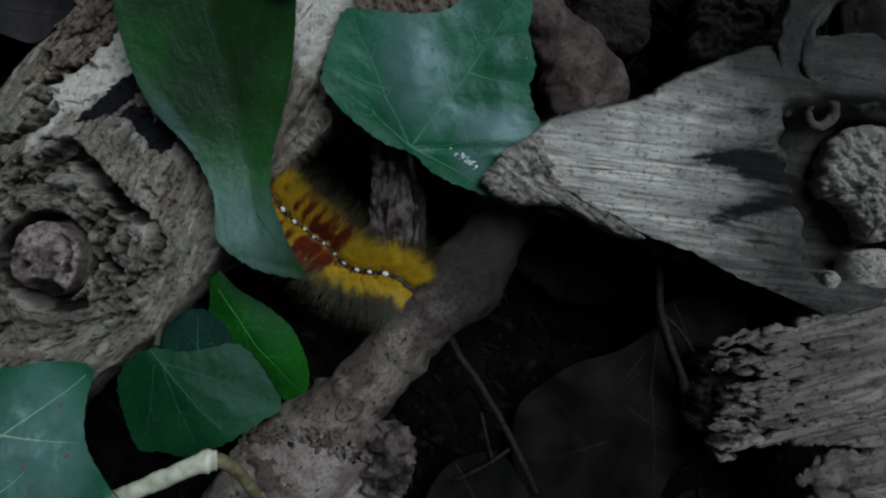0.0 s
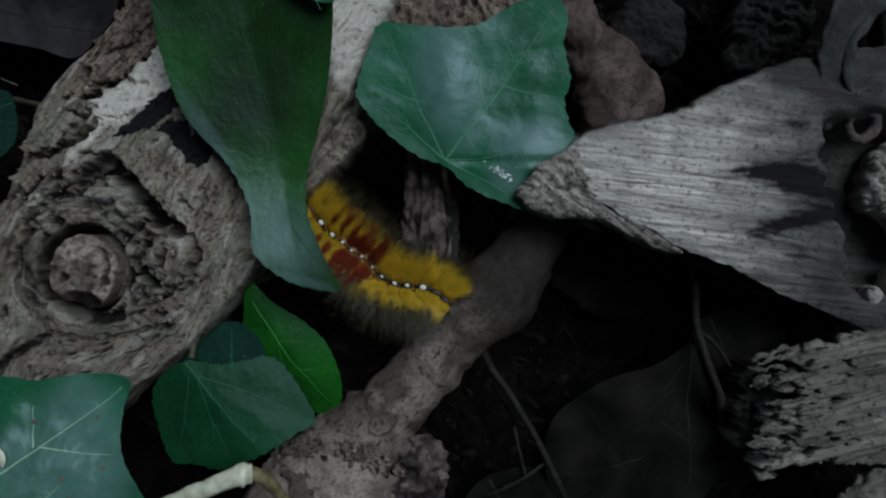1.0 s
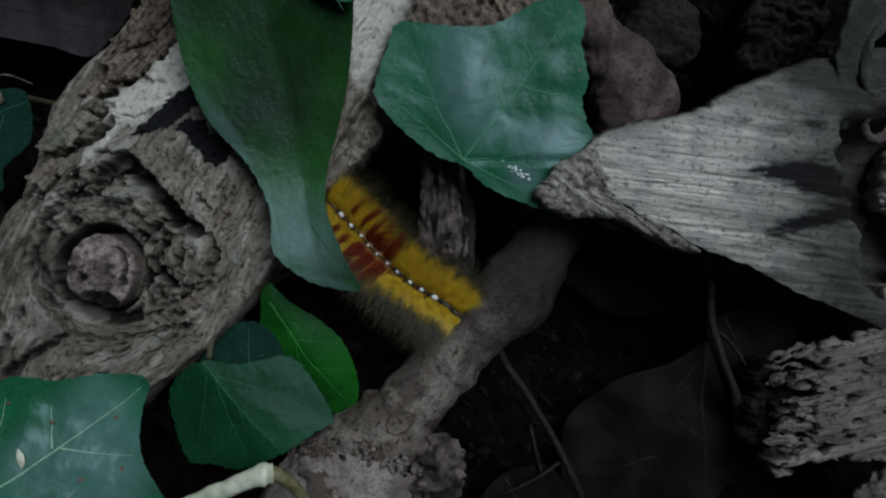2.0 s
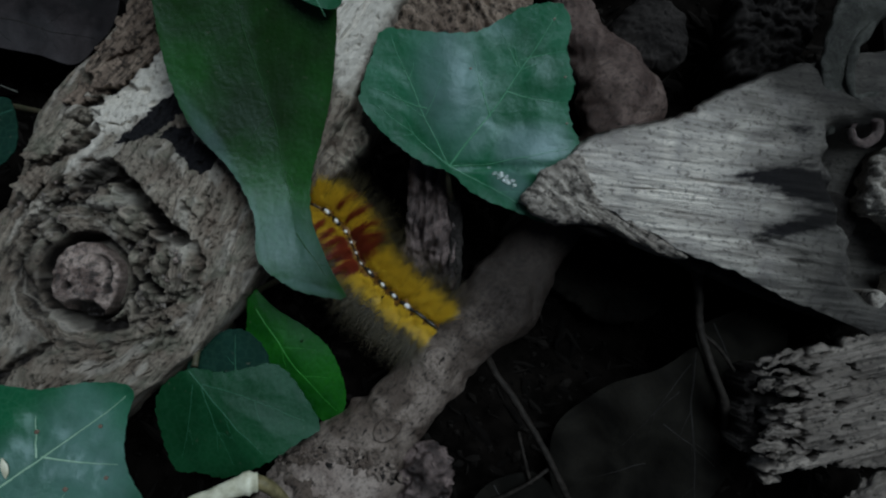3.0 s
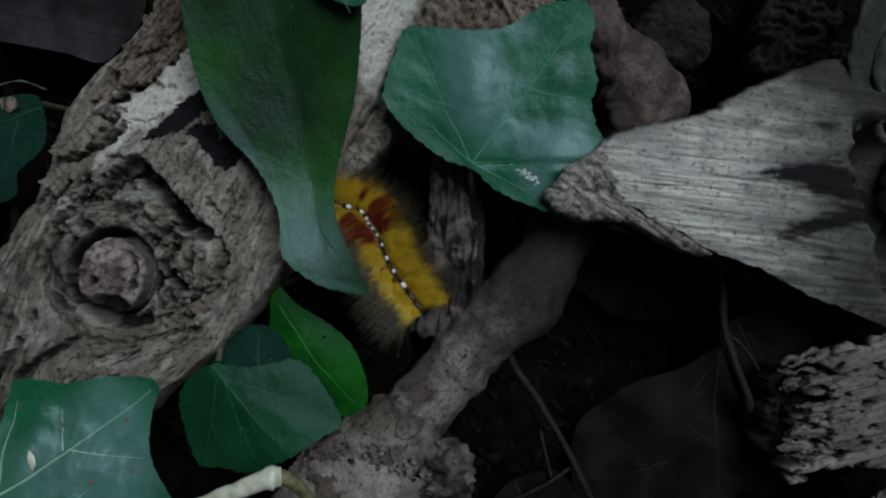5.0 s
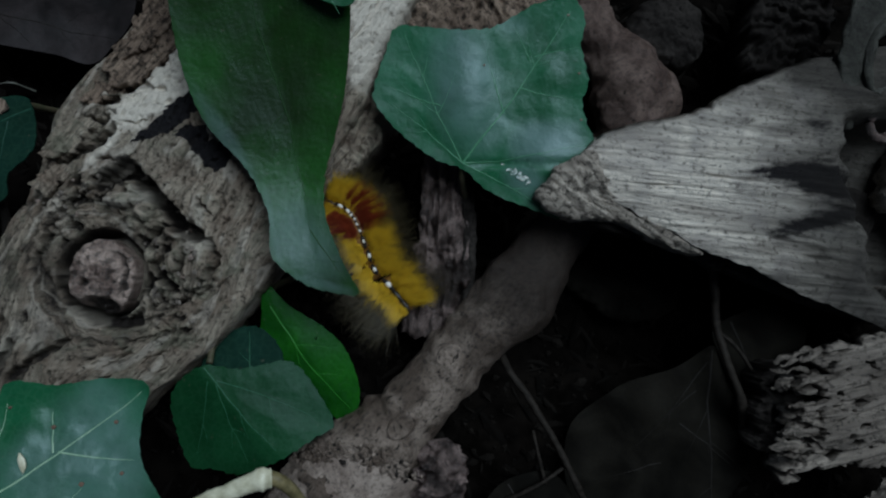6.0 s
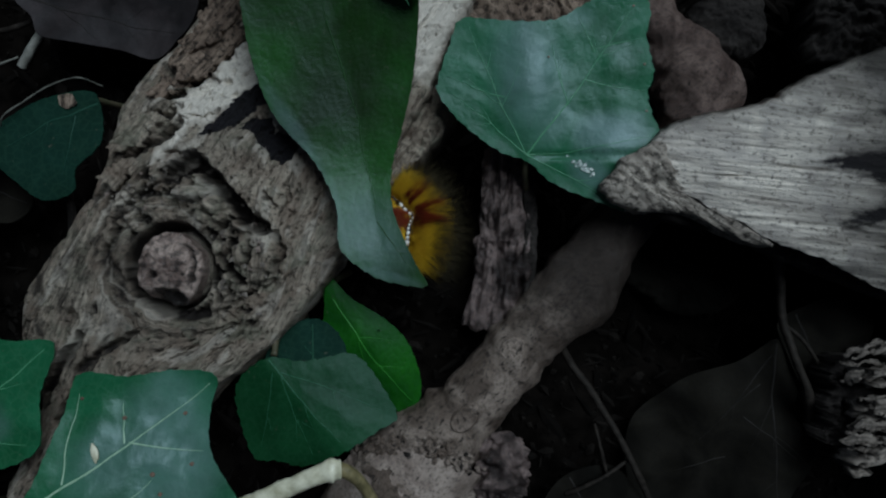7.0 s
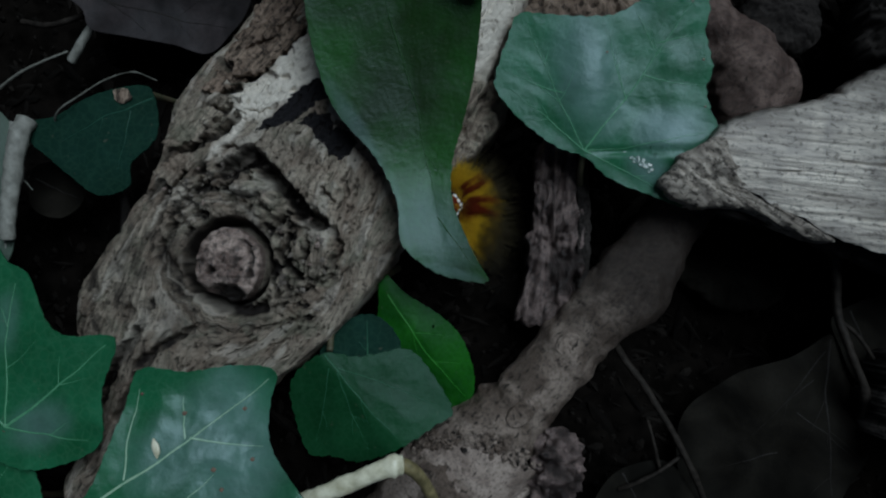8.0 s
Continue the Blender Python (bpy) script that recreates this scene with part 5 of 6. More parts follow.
IVY_GROUP = "ivy leaves"
_, IVY_TOP = leaf("ivy_leaf", "broad glossy blue-green ivy leaf with a small wet highlight", [(-22.4, 54.6), (-17.8, 55.0), (-8.9, 54.2), (-1.2, 54.3), (5.8, 57.6), (10.3, 59.8), (18.2, 60.4), (20.8, 55.8), (20.0, 50.6), (20.9, 46.2), (21.6, 41.5), (20.2, 37.6), (21.4, 32.5), (23.4, 27.6),
     (20, 24.6), (14.2, 18), (13.4, 14.4), (15.0, 11.1), (7.6, 13.8), (-1.2, 17.6), (-7.0, 22.7), (-12.7, 24.6), (-20.3, 30.0), (-26.7, 37.0), (-27.2, 41.5), (-25, 48)], (1, 37), -1.0, IVY, (0.015, 0.085), -0.0011, 0.6,
     None, [((-7, 24), (17.5, 58)), ((-7, 24), (-20, 53)), ((-7, 24), (22.5, 28)), ((-7, 24), (14, 12)), ((-7, 24), (-24, 38)), ((2.6, 35.2), (-1.5, 50)), ((8.6, 46.8), (4.5, 55)), ((9.5, 48), (20, 50)), ((6, 41), (20, 38)), ((-12, 37), (-25, 42))], VEIN_DIM, 0.26, [(-7, 24, 0), (-7, 20, -8), (-5, 14, -24), (-4, 10, -36)], 0.5, seed=7, group=IVY_GROUP, quilt=0.25, film_sheens=[(11.5, 28.5, 10, 6.6, 8, 0.8), (-7, 42, 10, 18, 12, 0.62), (7.5, 19.8, 7, 4.0, -28, 0.6), (5, 55, 4, 4, 0, 0.3), (-2, 31, 8, 7, 40, 0.4)],
     shape=lambda x, y: 1.9 * np.exp(-(((x - 11) / 7) ** 2 + ((y - 25) / 5.5) ** 2)) + 1.7 * np.exp(-(((x + 7) / 6.5) ** 2 + ((y - 38) / 10) ** 2)) - 0.9 * np.exp(-(((y - 23.6 + 0.02 * (x - 8)) / 0.6) ** 2)) * smooth(-8, 0, x))
_, IVY_LOW = leaf("ivy_leaf", "large pale-veined ivy leaf with brown specks", [(-104, -24.6), (-95, -25.4), (-85, -24.2), (-76, -25.4), (-77, -32.7), (-76, -42), (-66, -54.5), (-64, -66), (-78, -76), (-98, -80), (-114, -72), (-115, -55), (-111.6, -47), (-107.5, -33)],
     (-92, -46), 10.5, IVY, (-0.165, -0.215), 0.0, 0.9, None, [((-116, -55), (-77.5, -27.2)), ((-94.5, -39.6), (-95.5, -31.0)), ((-93.5, -39.4), (-78, -41.5)), ((-106, -47.5), (-104.5, -29)), ((-116, -55), (-84, -58)), ((-97, -56.5), (-88, -47))],
     VEIN, 0.34, [(-115, -55, 0), (-122, -60, 4), (-130, -68, -14), (-132, -72, -30)], 0.3, seed=8, group=IVY_GROUP, branches=1, quilt=0.6, film_sheens=[(-84, -42, 15, 20, 10, 0.55), (-86, -29, 8, 7, 0, 0.45), (-97, -43, 12, 10, 30, 0.45)],
     shape=lambda x, y: 0.03 * np.clip(y + 29 + 0.34 * np.abs(x + 90), 0, 12) ** 2 + 0.022 * np.clip(x + 82, 0, 12) ** 2)
leaf("ivy_leaf", "dark green folded ivy leaf", [(-76, -31.8), (-74.2, -27.3), (-70.2, -23.9), (-66.2, -22.4), (-60, -23.4), (-54, -22.6), (-48.5, -21.8), (-44, -25.3), (-37.4, -36.0), (-41.5, -39.5), (-47.8, -43.4), (-54.2, -46.6), (-60.1, -48.2), (-66, -47.2), (-71.8, -47.0), (-74.7, -39.6)],
     (-58, -32), -3.5, IVY_DARK, (0.02, 0.02), 0.001, 0.4, ((-67, -24.5), (-51, -42), -0.30), [((-67, -23), (-50, -42)), ((-66, -26), (-70, -44)), ((-64, -27), (-57, -45)), ((-64, -26), (-41, -35))], VEIN_FAINT, 0.17, [(-66, -22, 0), (-66, -17, -10), (-64, -14, -28)], 0.5, seed=9, group=IVY_GROUP, quilt=0.3, film_sheens=[])
leaf("ivy_leaf", "dull bluish ivy leaf behind the folded leaf", [(-69.2, -24.2), (-65.4, -16.8), (-60, -14.0), (-55.5, -14.2), (-51.6, -17.2), (-49.5, -23), (-53, -29), (-62, -31)], (-59, -22), -8.5, IVY_DULL, (0.03, -0.1), 0.002, 0.4, None, [((-58, -30), (-58, -15))], VEIN_FAINT, 0.2,
     [(-58, -29, 0), (-57, -32, -10), (-56, -34, -30)], 0.3, seed=20, group=IVY_GROUP)
_, IVY_FRESH = leaf("ivy_leaf", "small fresh green ivy leaf", [(-54.6, -3.6), (-55.2, -12), (-56.2, -20.6), (-50.6, -21.6), (-45.0, -27.3), (-37.2, -37.3), (-33.2, -35.3), (-32.3, -28.6), (-35.2, -19.6), (-40.6, -13.9), (-48.6, -8.8)],
     (-43.5, -20), -9.0, IVY_BRIGHT, (-0.10, 0.12), 0.010, 0.4, ((-53, -8), (-34, -34), -0.13), [((-53, -9), (-34.5, -34))], VEIN_FRESH, 0.2, [(-53, -9, 0), (-54, -5, -14), (-52, -2, -30)], 0.25, seed=10, group=IVY_GROUP)
leaf("ivy_leaf", "green ivy leaf with pale veins rising over the log", [(-140, 4), (-133, -1.5), (-128, -4.4), (-123, -14), (-118, -17.2), (-108.2, -17.8), (-110.2, -28.5), (-111, -40.3), (-125, -45.3), (-136, -42), (-148, -34), (-150, -14)],
     (-126, -26), 14, IVY, (0.05, -0.03), 0.002, 0.6, None, [((-131.5, -36.5), (-110, -19)), ((-131.5, -36.5), (-131, -6)), ((-131.5, -36.5), (-113, -39)), ((-131.5, -36.5), (-147, -20))], VEIN_DIM, 0.38, [(-131.5, -37, 0), (-136, -50, 4), (-138, -58, -12), (-138, -62, -28)], 0.3, seed=11, group=IVY_GROUP, quilt=0.5, film_sheens=[(-124, -36, 9, 6, 20, 0.45), (-132, -14, 4, 8, 0, 0.3)])
leaf("ivy_leaf", "green ivy leaf low beside the log", [(-140, -34), (-133.6, -35), (-128.5, -42.2), (-124.6, -52), (-126, -64), (-138, -72), (-150, -60), (-149, -42)], (-137, -53), 12, IVY, (0, 0), 0.003, 0.5, None, [((-140, -66), (-134, -37)), ((-140, -66), (-127, -52))], VEIN_DIM, 0.35,
     [(-140, -64, 0), (-142, -72, 4), (-142, -78, -28)], 0.3, seed=12, group=IVY_GROUP)
_, IVY_BACK = leaf("ivy_leaf", "dull blue-green ivy leaf lying behind the log", [(-136.3, 31.6), (-130.2, 32.9), (-124.2, 36.2), (-117.5, 38.7), (-109.5, 40.0), (-106.7, 37.3), (-105.6, 29.3), (-107.6, 25.4), (-111.8, 21.5), (-112.4, 16.2), (-119.7, 14.3), (-126.5, 19.0), (-132.0, 23.6), (-136.1, 27.0)],
     (-119, 29), 0.5, IVY_DULL, (0.0, 0.0), 0.003, 0.6, None, [((-107, 37), (-128, 27)), ((-112, 34), (-115, 20))], VEIN_DULL, 0.25, [(-108, 38, 0), (-108, 39, -10), (-107, 41, -30)], 0.2, seed=13, group=IVY_GROUP)

leaf("pale_leaf", "pale grey-green curled leaf underside", [(-141, 31), (-138.5, 27), (-138.6, 20), (-139.5, 10), (-140.5, 0), (-146, -6), (-156, 0), (-160, 16), (-154, 30), (-146, 35)], (-149, 14), 1, PALE_LEAF, (-0.12, 0), 0.002, 0.9, None, [((-141, 32), (-141.5, 2)), ((-150, 30), (-146, 4))], STALK, 0.8, seed=19)

# dead leaves
leaf("dead_leaf", "curled grey-brown dead leaf", [(-133, 68), (-128.5, 61), (-125.8, 56), (-116, 54), (-106, 52.2), (-97, 49.8), (-91, 55), (-86, 64), (-88, 78), (-104, 88), (-122, 84)], (-107, 66), -9, DEAD_LEAF, (0.0, 0.04), -0.002, 1.6, ((-128, 66), (-92, 58), 0.16), [((-130, 66), (-92, 56)), ((-122, 63), (-112, 55))], DEAD_VEIN, 0.3, seed=14, category="dead leaf")
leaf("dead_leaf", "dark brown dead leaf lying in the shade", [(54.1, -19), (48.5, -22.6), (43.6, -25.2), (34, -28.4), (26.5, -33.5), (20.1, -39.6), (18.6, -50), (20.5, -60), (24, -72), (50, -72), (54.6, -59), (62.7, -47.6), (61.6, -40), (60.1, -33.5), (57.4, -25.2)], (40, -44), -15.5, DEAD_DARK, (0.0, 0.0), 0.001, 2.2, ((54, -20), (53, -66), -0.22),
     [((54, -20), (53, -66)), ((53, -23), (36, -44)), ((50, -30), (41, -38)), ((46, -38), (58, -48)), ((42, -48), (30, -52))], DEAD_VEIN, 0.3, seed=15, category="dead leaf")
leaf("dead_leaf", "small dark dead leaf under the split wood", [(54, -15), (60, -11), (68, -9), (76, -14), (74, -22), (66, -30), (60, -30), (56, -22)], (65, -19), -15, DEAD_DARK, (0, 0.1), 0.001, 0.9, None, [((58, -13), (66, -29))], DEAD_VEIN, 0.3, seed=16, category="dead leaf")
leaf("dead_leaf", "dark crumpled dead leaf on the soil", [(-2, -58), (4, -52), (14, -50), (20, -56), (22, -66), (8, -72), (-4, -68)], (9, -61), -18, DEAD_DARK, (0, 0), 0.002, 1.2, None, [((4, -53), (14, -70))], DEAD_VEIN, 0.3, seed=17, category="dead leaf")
leaf("dead_leaf", "brown dead leaf fragment behind the log", [(-143, 22), (-137, 24), (-131, 20), (-130, 14), (-136, 10), (-143, 13)], (-137, 17), -12, DEAD_DARK, (0, 0), 0.002, 0.9, None, [((-142, 20), (-131, 15))], DEAD_VEIN, 0.3, seed=18, category="dead leaf")


# ---- twigs and straws ----
def twig(name, label, points, r0, r1, mat, seed=0, lumps=0.12, nodes=0.0, flat=1.0, category="twig"):
    axis = spline(points, 60)
    r = np.linspace(r0, r1, 60) * (1 + nodes * np.maximum(0, np.sin(np.linspace(0, 9, 60))) ** 8)
    v, f, w = tube(axis, r, 12, lumps, 3.0, seed, flat)
    ob = new(name, mesh_data(name, v, f, mat, w))
    tagged(ob, label, category)
    return ob


twig("straw", "pale broken straw resting against the branch", [(-84, -60, -2), (-74, -55.5, 4), (-65.8, -51.7, 9), (-57, -47.6, 10.5), (-50.5, -44.8, 11), (-47.5, -44.6, 10)], 1.9, 2.1, STRAW, 1, 0.3, 0.25, 0.7, "straw")
twig("straw", "thin brownish end of a broken straw", [(-48.5, -44.4, 9.5), (-45.5, -46.2, 8), (-43, -50, 5), (-41, -56, 0), (-40, -62, -4)], 1.6, 1.2, STRAW_END, 2, 0.2, 0, 1, "straw")
twig("twig", "thin grey twig in the shade", [(2, -20, -20), (4.4, -25.2, -15), (8, -30, -14.5), (11.9, -36.3, -14.5), (16, -43.3, -14.5), (20.6, -52.6, -15), (24, -60, -18)], 0.95, 0.8, TWIG, 3)
twig("twig", "thin forked twig in the shade", [(10.3, -40, -18), (11, -44, -16), (13.1, -52.6, -17)], 0.5, 0.45, TWIG, 4)
twig("twig", "thin twig lying across the soil", [(3, -57, -18), (6.2, -55.2, -16), (12, -52, -15), (18.6, -47.7, -16)], 0.6, 0.4, TWIG, 5)
twig("twig", "slender brown twig hanging from the wood", [(52.5, 8, -4), (52.4, 0.9, -9), (53, -7, -10.5), (53.2, -14, -10.5), (55, -22, -9), (58.4, -31.5, -9.5), (60, -38, -14)], 1.1, 0.9, TWIG, 6, 0.15, 0.5)
twig("twig", "thin dark twig beside the dead leaf", [(53.4, -15, -11), (58, -19, -11), (63, -27, -12), (66, -36, -16)], 0.5, 0.4, TWIG, 7)
twig("twig", "short pale twig lying on dark soil", [(-135, 50.5, -15), (-131, 55, -13), (-126.5, 60.3, -12), (-122, 66, -14)], 1.2, 1.0, STALK, 8)
twig("straw", "dry dull straw on the soil", [(-158, 41, -16), (-148, 46.5, -13), (-141, 50, -13), (-136, 53, -15)], 0.4, 0.3, DULL_STRAW, 9, category="straw")
twig("straw", "thin curled straw over a leaf", [(-132.6, 29.200000000000003, -5), (-128.6, 33.2, 2), (-123.4, 37.1, 2), (-117.4, 40.7, 2), (-110.8, 42.5, 2), (-106.8, 41.5, -2)], 0.2, 0.14, DULL_STRAW, 10, category="straw")
twig("stalk", "pale grey stalk with a rounded bluish end", [(-136.4, 31.7, 1), (-137.1, 26.7, 3), (-138.7, 16.2, 2.5), (-139.6, 9, 2.2), (-140, 4, 1.4)], 2.4, 1.6, STALK, 11, 0.3)
twig("twig", "thin twig leaning beside the log", [(-118, 22, -4), (-117, 12, -8), (-121, 0, -14), (-126, -10, -20)], 1.2, 0.8, DARK_BARK, 12)
twig("twig", "thin dark twig on the soil", [(-150, 62, -18), (-140, 60, -15), (-128, 64, -15), (-118, 70, -16)], 0.8, 0.6, TWIG, 13)


# ---- specks and drops on the leaves ----
def speck(name, label, x, y, z, sx, sy, turn, mat, high=0.4, category="speck", lean=(0.0, 0.0)):
    c, s = math.cos(radians(turn)), math.sin(radians(turn))
    outline = [(x + c * sx * math.cos(q) * k - s * sy * math.sin(q) * k, y + s * sx * math.cos(q) * k + c * sy * math.sin(q) * k) for q, k in zip(np.arange(9) / 9 * 6.283, (1, 0.85, 1.1, 0.9, 1.05, 0.8, 1.0, 1.1, 0.9))]
    top = lambda px, py: z - lean[0] * (px - x) - lean[1] * (py - y) + high * np.sqrt(np.clip(1 - ((c * (px - x) + s * (py - y)) / (1.2 * sx)) ** 2 - ((c * (py - y) - s * (px - x)) / (1.2 * sy)) ** 2, 0, 1))
    v, f, w = plate(outline, (x, y), top, lambda px, py: 0.35 + 0 * px, 36, 8)
    tagged(new(name, mesh_data(name, v, f, mat, w)), label, category)


def slime():
    """A broken film of dried slime: one patch of small tilted scales."""
    rnd = random.Random(180)
    pieces = []
    for k in range(40):
        u, w = rnd.uniform(-1, 1), rnd.gauss(0, 0.9)
        x, y = 5.7 + 2.6 * u - 0.5 * w, 21.1 - 1.2 * u + 0.75 * w
        size, lean = rnd.uniform(0.14, 0.42), (rnd.gauss(0.13, 0.10), rnd.gauss(0.12, 0.10))
        z = float(IVY_TOP(x, y)) + 0.10
        outline = [(x + size * rnd.uniform(0.7, 1.3) * math.cos(q), y + 0.7 * size * rnd.uniform(0.7, 1.3) * math.sin(q)) for q in np.arange(7) / 7 * 6.283]
        pieces.append(plate(outline, (x, y), lambda px, py: z - lean[0] * (px - x) - lean[1] * (py - y), lambda px, py: 0.06 + 0 * px, 18, 4))
    v, f, w = joined(pieces)
    tagged(new("slime_film", mesh_data("slime_film", v, f, SLIME, w)), "small silvery film glinting on an ivy leaf", "slime")


slime()
for x, y in ((20.0, 33.5), (-2, 46), (17, 57), (19.5, 44)):
    speck("brown_speck", "tiny dark speck on an ivy leaf", x, y, float(IVY_TOP(x, y)) + 0.1, 0.3, 0.22, 15, SPECK, 0.15)
speck("water_drop", "tiny clear water drop on a fresh ivy leaf", -42, -16.6, float(IVY_FRESH(-42.0, -16.6)) + 0.1, 0.35, 0.35, 0, WATER, 0.4, "water drop")
speck("plant_scrap", "small whitish plant scrap lying on an ivy leaf", -99.9, -41.2, float(IVY_LOW(-99.9, -41.2)) + 0.3, 2.2, 0.75, 105, STRAW, 0.5, "scrap")
for x, y, s in ((-95.0, -34.3, 0.55), (-82.5, -33.6, 0.5), (-88, -46, 0.6), (-80, -44, 0.5), (-86, -50, 0.5), (-104, -30, 0.4)):
    speck("brown_speck", "tiny brown speck on an ivy leaf", x, y, float(IVY_LOW(x, y)) + 0.12, s, s * 0.8, 20, SPECK, 0.2)
speck("leaf_scrap", "small orange-brown scrap of dead leaf on an ivy leaf", -113.8, 37.4, float(IVY_BACK(-113.8, 37.4)) + 0.3, 2.4, 1.7, -15, FLAKE_BARK, 0.6, "scrap")


# ---- litter on the soil ----
def litter():
    rnd = random.Random(200)
    verts, faces = [], []
    places = np.array([(rnd.uniform(-165, 115), rnd.uniform(-85, 95)) for _ in range(5200)])
    heights = soil_height(places[:, 0], places[:, 1])
    for (x, y), z in zip(places.tolist(), heights.tolist()):
        size, turn = rnd.choice((0.3, 0.45, 0.7, 1.1)) * rnd.uniform(0.7, 1.4), rnd.uniform(0, 6.3)
        long = rnd.choice((1.0, 1.4, 2.0, 5.0))
        at, c, s = len(verts), math.cos(turn), math.sin(turn)
        for ax, ay, az in ((1, 0, 0), (0.3, 1, 0.2), (-0.6, 0.8, 0), (-1, -0.1, 0.1), (-0.2, -1, 0), (0.7, -0.7, 0.1), (0.1, 0.1, 0.9), (0, 0, -0.7)):
            px, py = size * long * ax * rnd.uniform(0.6, 1.3), size * ay * rnd.uniform(0.6, 1.3)
            verts.append((x + c * px - s * py, y + s * px + c * py, z + 0.5 + size * az * rnd.uniform(0.5, 1.3)))
        for q in range(6):
            faces.append((at + q, at + (q + 1) % 6, at + 6))
            faces.append((at + (q + 1) % 6, at + q, at + 7))
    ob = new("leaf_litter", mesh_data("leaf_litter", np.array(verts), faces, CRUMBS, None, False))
    tagged(ob, "crumbs of bark, soil and broken leaves", "litter", kind="stuff")


litter()


# ---- the caterpillar ----
SEGMENTS = 13
SPINE = {
    0.0: [(-39.5, 12.7), (-37.1, 9.5), (-34.4, 6.6), (-32.0, 4.9), (-29.9, 3.0), (-27.5, 1.5), (-25.0, -0.9), (-22.8, -3.1), (-19.7, -4.7), (-16.7, -5.2), (-13.0, -5.6), (-10.1, -6.7), (-8.2, -8.3)],
    1.0: [(-38.6, 12.7), (-36.2, 9.5), (-33.5, 6.6), (-31.1, 4.9), (-29.0, 3.0), (-26.6, 1.5), (-24.1, -0.9), (-21.9, -3.1), (-18.8, -4.7), (-15.8, -5.2), (-12.1, -5.6), (-9.2, -6.7), (-7.3, -8.3)],
    2.5: [(-37.8, 14.2), (-35.5, 12.5), (-33.3, 10.2), (-31.0, 7.6), (-29.7, 5.2), (-28.0, 2.8), (-26.0, 0.6), (-23.7, -1.4), (-20.7, -4.3), (-18.1, -6.7), (-15.2, -9.0), (-12.5, -10.9), (-10.4, -12.6)],
    3.5: [(-38.8, 15.2), (-36.0, 13.9), (-33.8, 11.9), (-31.8, 9.9), (-30.6, 7.6), (-29.8, 5.3), (-28.9, 2.7), (-27.4, 0.5), (-24.8, -2.1), (-22.2, -4.7), (-19.0, -7.3), (-16.0, -9.7), (-13.4, -11.9)],
    4.5: [(-38.8, 14.5), (-36.1, 13.4), (-32.9, 12.1), (-31.8, 10.5), (-31.2, 9.1), (-30.2, 7.6), (-29.1, 5.9), (-28.1, 3.9), (-26.9, 1.3), (-25.1, -1.7), (-22.8, -4.8), (-20.9, -7.2), (-19.3, -9.4)],
    6.0: [(-37.8, 14.9), (-35.8, 13.8), (-34.1, 12.7), (-33.4, 11.9), (-32.6, 11.0), (-32.1, 9.9), (-31.4, 8.4), (-30.5, 5.9), (-29.2, 2.6), (-27.9, -0.7), (-24.6, -4.3), (-22.6, -6.6), (-21.0, -8.6)],
    7.0: [(-37.7, 14.5), (-36.0, 12.9), (-35.1, 11.8), (-34.0, 10.9), (-33.2, 9.9), (-33.4, 9.0), (-33.5, 8.2), (-33.6, 7.3), (-33.7, 6.3), (-33.8, 5.2), (-34.0, 4.0), (-34.3, 2.8), (-34.6, 1.6)],
    8.0: [(-37.9, 15.2), (-36.5, 13.9), (-35.8, 12.9), (-35.2, 11.9), (-34.8, 11.1), (-35.2, 10.4), (-35.4, 9.6), (-35.6, 8.8), (-35.8, 7.9), (-36.0, 7.0), (-36.3, 6.0), (-36.6, 5.0), (-37.0, 4.0)],
}


def hair(rnd, root, way, length, width, droop, verts, faces, slots, slot):
    """A curved, tapered, three-sided hair."""
    way = Vector(way).normalized()
    side = way.cross(Vector((0.3, 0.5, 0.8))).normalized()
    other = way.cross(side)
    at = len(verts)
    for t, w in ((0, 1.0), (0.5, 0.75)):
        c = Vector(root) + way * (length * t) + Vector(droop) * (t * t * length)
        for k in range(3):
            a = k * 2.094
            verts.append(tuple(c + (side * math.cos(a) + other * math.sin(a)) * (width * w)))
    verts.append(tuple(Vector(root) + way * length + Vector(droop) * length))
    for k in range(3):
        j = (k + 1) % 3
        faces.append((at + k, at + j, at + 3 + j, at + 3 + k))
        faces.append((at + 3 + k, at + 3 + j, at + 6))
        slots += [slot, slot]


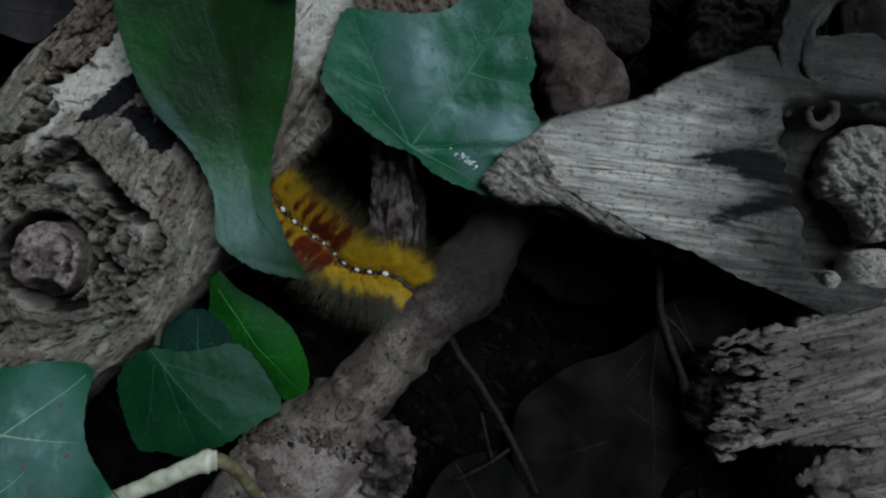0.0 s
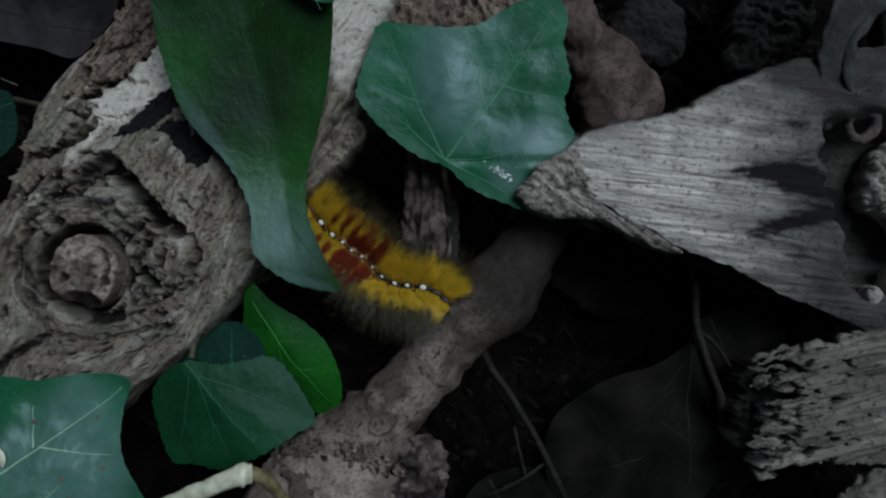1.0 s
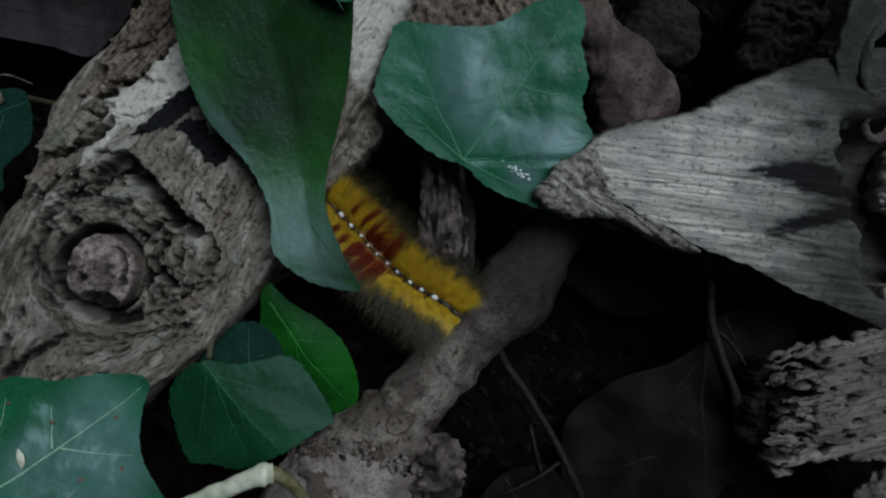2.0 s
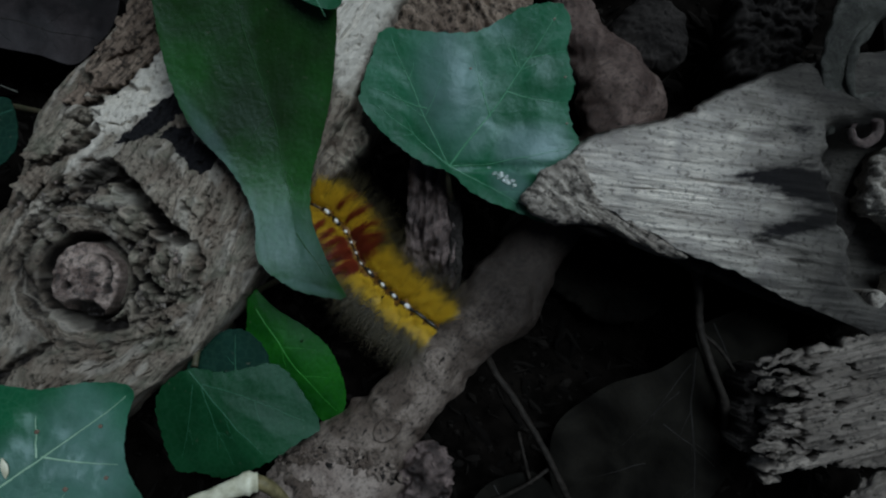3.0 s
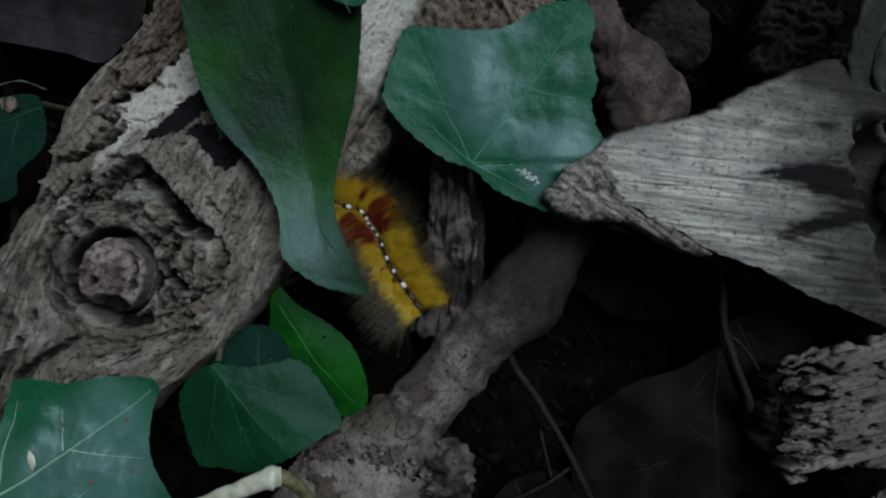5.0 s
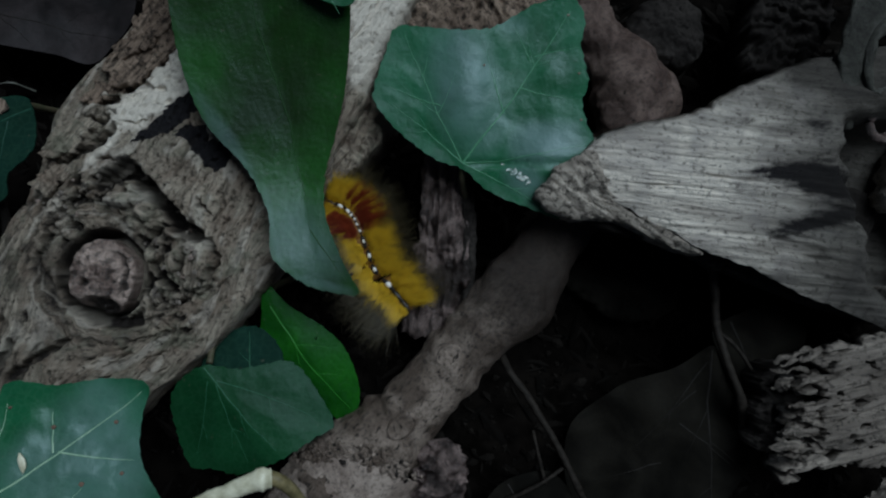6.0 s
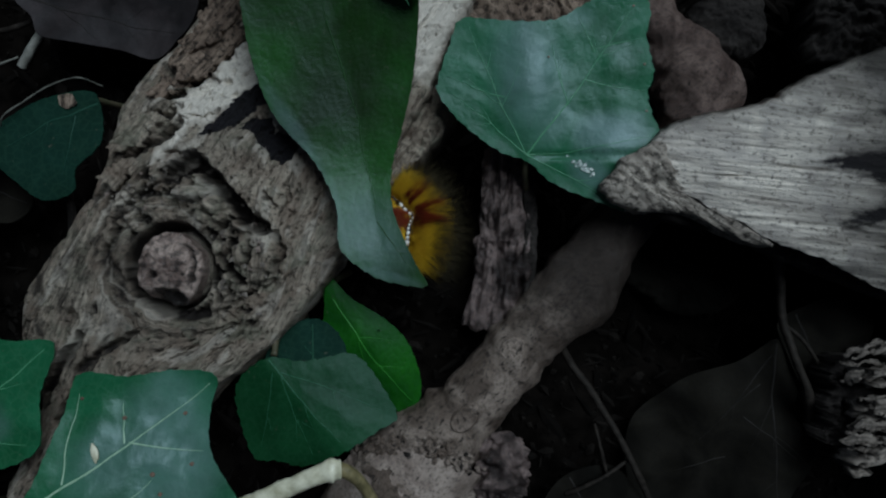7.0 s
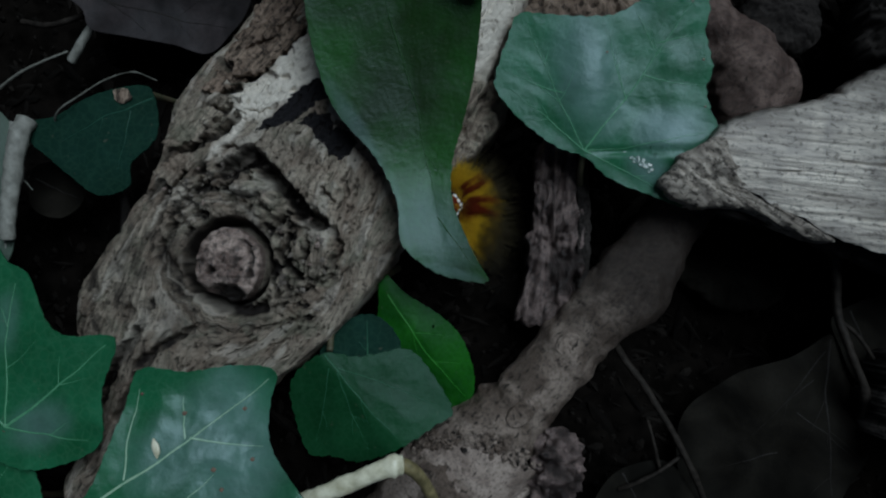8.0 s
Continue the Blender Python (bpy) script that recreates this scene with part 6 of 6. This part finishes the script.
def caterpillar():
    rnd = random.Random(300)
    ob = thing("caterpillar", "hairy yellow caterpillar with rust-red saddle and white spots", "caterpillar")
    made = []
    for k in range(SEGMENTS):
        body = 1.0 if 0 < k < SEGMENTS - 2 else 0.82
        q, a = np.meshgrid(np.linspace(-1, 1, 14), np.arange(28) / 28 * 2 * np.pi, indexing="ij")
        r = 3.1 * body * np.sqrt(np.clip(1 - np.abs(q * 0.98) ** 2.6, 0, 1))
        v = np.stack([q * 2.2, r * np.cos(a), r * np.sin(a) * 0.95], -1).reshape(-1, 3)
        seg = part("segment", mesh_data("segment", v, grid_faces(14, 28, True), SKIN), ob, "brown bristly body ring")
        verts, faces, slots = [], [], []
        red, streak, rear = k in (4, 5, 6), k in (2, 3), k > 6
        for side in (-1, 1):
            for tuft in range(5):
                lift = radians((24, 42, 62, 84, 106)[tuft] + rnd.uniform(-4, 4))
                locks = [(rnd.gauss(0, 0.75), rnd.gauss(0, 0.22), rnd.uniform(0.72, 1.12)) for _ in range(3)]
                rusty = red and tuft < 3
                for _ in range(260 if rusty else 360):
                    fore, lean, reach = rnd.choice(locks)
                    e = lift + rnd.gauss(0, 0.12)
                    gold = rusty and tuft > 0 and rnd.random() < 0.38
                    root = ((rnd.gauss(1.0, 0.22) if gold else rnd.gauss(-0.5, 0.5)) if rusty else rnd.gauss(0, 0.5) + fore, side * 2.9 * body * math.sin(e), 2.75 * body * math.cos(e))
                    way = (rnd.gauss(lean, 0.11) + 0.25 * (k - 6) / 6, side * math.sin(e + 0.12), math.cos(e + 0.12) * 0.8)
                    length = rnd.uniform(2.6, 4.8) if rusty else rnd.choice((rnd.uniform(2.8, 4.4), rnd.uniform(3.6, 5.6), rnd.uniform(4.8, 7.4)))
                    length *= reach * (0.66 if side < 0 and rear else 1.0)
                    hair(rnd, root, way, length * (0.62 if tuft == 0 and not red else 1.0), 0.045, (rnd.gauss(0, 0.10), 0, -0.20 + rnd.gauss(0, 0.05)), verts, faces, slots, 1 if rusty and not gold else (2 if rnd.random() < 0.02 else 0))
            for _ in range(240 if streak or red else 0):
                e = radians(rnd.uniform(14, 78))
                root = (rnd.gauss(-1.7, 0.26), side * 2.9 * math.sin(e), 2.8 * math.cos(e))
                hair(rnd, root, (rnd.gauss(-0.05, 0.07), side * math.sin(e + 0.2), 0.8 * math.cos(e + 0.2)), rnd.uniform(4, 7), 0.06, (0, 0, -0.14), verts, faces, slots, 1)
            for _ in range(150 if rear and side < 0 else 90):
                e = radians(rnd.uniform(50, 125))
                root = (rnd.gauss(0, 0.8), side * 2.9 * math.sin(e), 2.8 * math.cos(e))
                way = (rnd.gauss(0.1, 0.35), side * math.sin(e), math.cos(e) * 0.7)
                hair(rnd, root, way, rnd.uniform(8, 13.5), 0.035, (rnd.gauss(0, 0.1), 0, -0.12), verts, faces, slots, 2)
        tufts = mesh_data("hair", np.array(verts), faces, [YELLOW, RUST, GREY_HAIR], None, False, None, slots)
        part("hair", tufts, seg, "short rust-red hair over yellow side tufts" if red else "dense yellow hair tufts")
        # the dark line along the back, and a white spot on each ring
        q, t = np.meshgrid(np.arange(20) / 20 * 2 * np.pi, np.linspace(0.02, 1, 6))
        size = (0, 0.72, 0.66, 0.5, 0.42, 0.42, 0.42, 0.48, 0.62, 0.62, 0.85, 0, 0)[k]
        for nm, sx, sy, z0, m in (("spot_edge", 1.5 if k < 10 else 2.2, 0.6 if k in (1, 2) or k > 6 else 0.28, 3.25 if k in (1, 2) or k > 6 else 3.05, BLACK_RING), ("spot", size, size * 0.72, 3.3 if k in (3, 4, 5, 6) else 3.62, WHITE_SPOT)):
            if sx:
                shape = 1 + 0.06 * np.cos(2 * q + k)
                v = np.stack([sx * t * np.cos(q) * shape, sy * t * np.sin(q) * shape, z0 * body + 0.18 - 0.5 * t**3], -1).reshape(-1, 3)
                part(nm, mesh_data(nm, v, [g[::-1] for g in grid_faces(6, 20, True)], m), seg, "white oval spot" if nm == "spot" else "black stripe along the back")
        made.append(seg)
    return ob, made


def spine_rows(k):
    """The poses of one body ring over time."""
    rows = []
    for t, pts in SPINE.items():
        p = np.array(pts)
        d = p[min(k + 1, SEGMENTS - 1)] - p[max(k - 1, 0)]
        u = (k + 0.5) / SEGMENTS
        bunch = smooth(3.5, 7.0, t)
        z = -7.4 + 1.2 * math.sin(u * math.pi) * bunch - 1.6 * smooth(0.75, 1.0, u) * (1 - bunch)
        roll = -6 - 6 * smooth(2.5, 4.5, t) + (14 + 12 * smooth(3, 7, k)) * smooth(5.8, 7.2, t)
        turn = math.degrees(math.atan2(d[1], d[0]))
        rows.append((t, pose(p[k][0] * MM, p[k][1] * MM, float(z) * MM, 0, 0, turn) @ pose(0, 0, 0, roll, 0, 0)))
    return rows


CATERPILLAR, RINGS = caterpillar()


def motions():
    for k, ring in enumerate(RINGS):
        walk(ring, spine_rows(k))


motions()
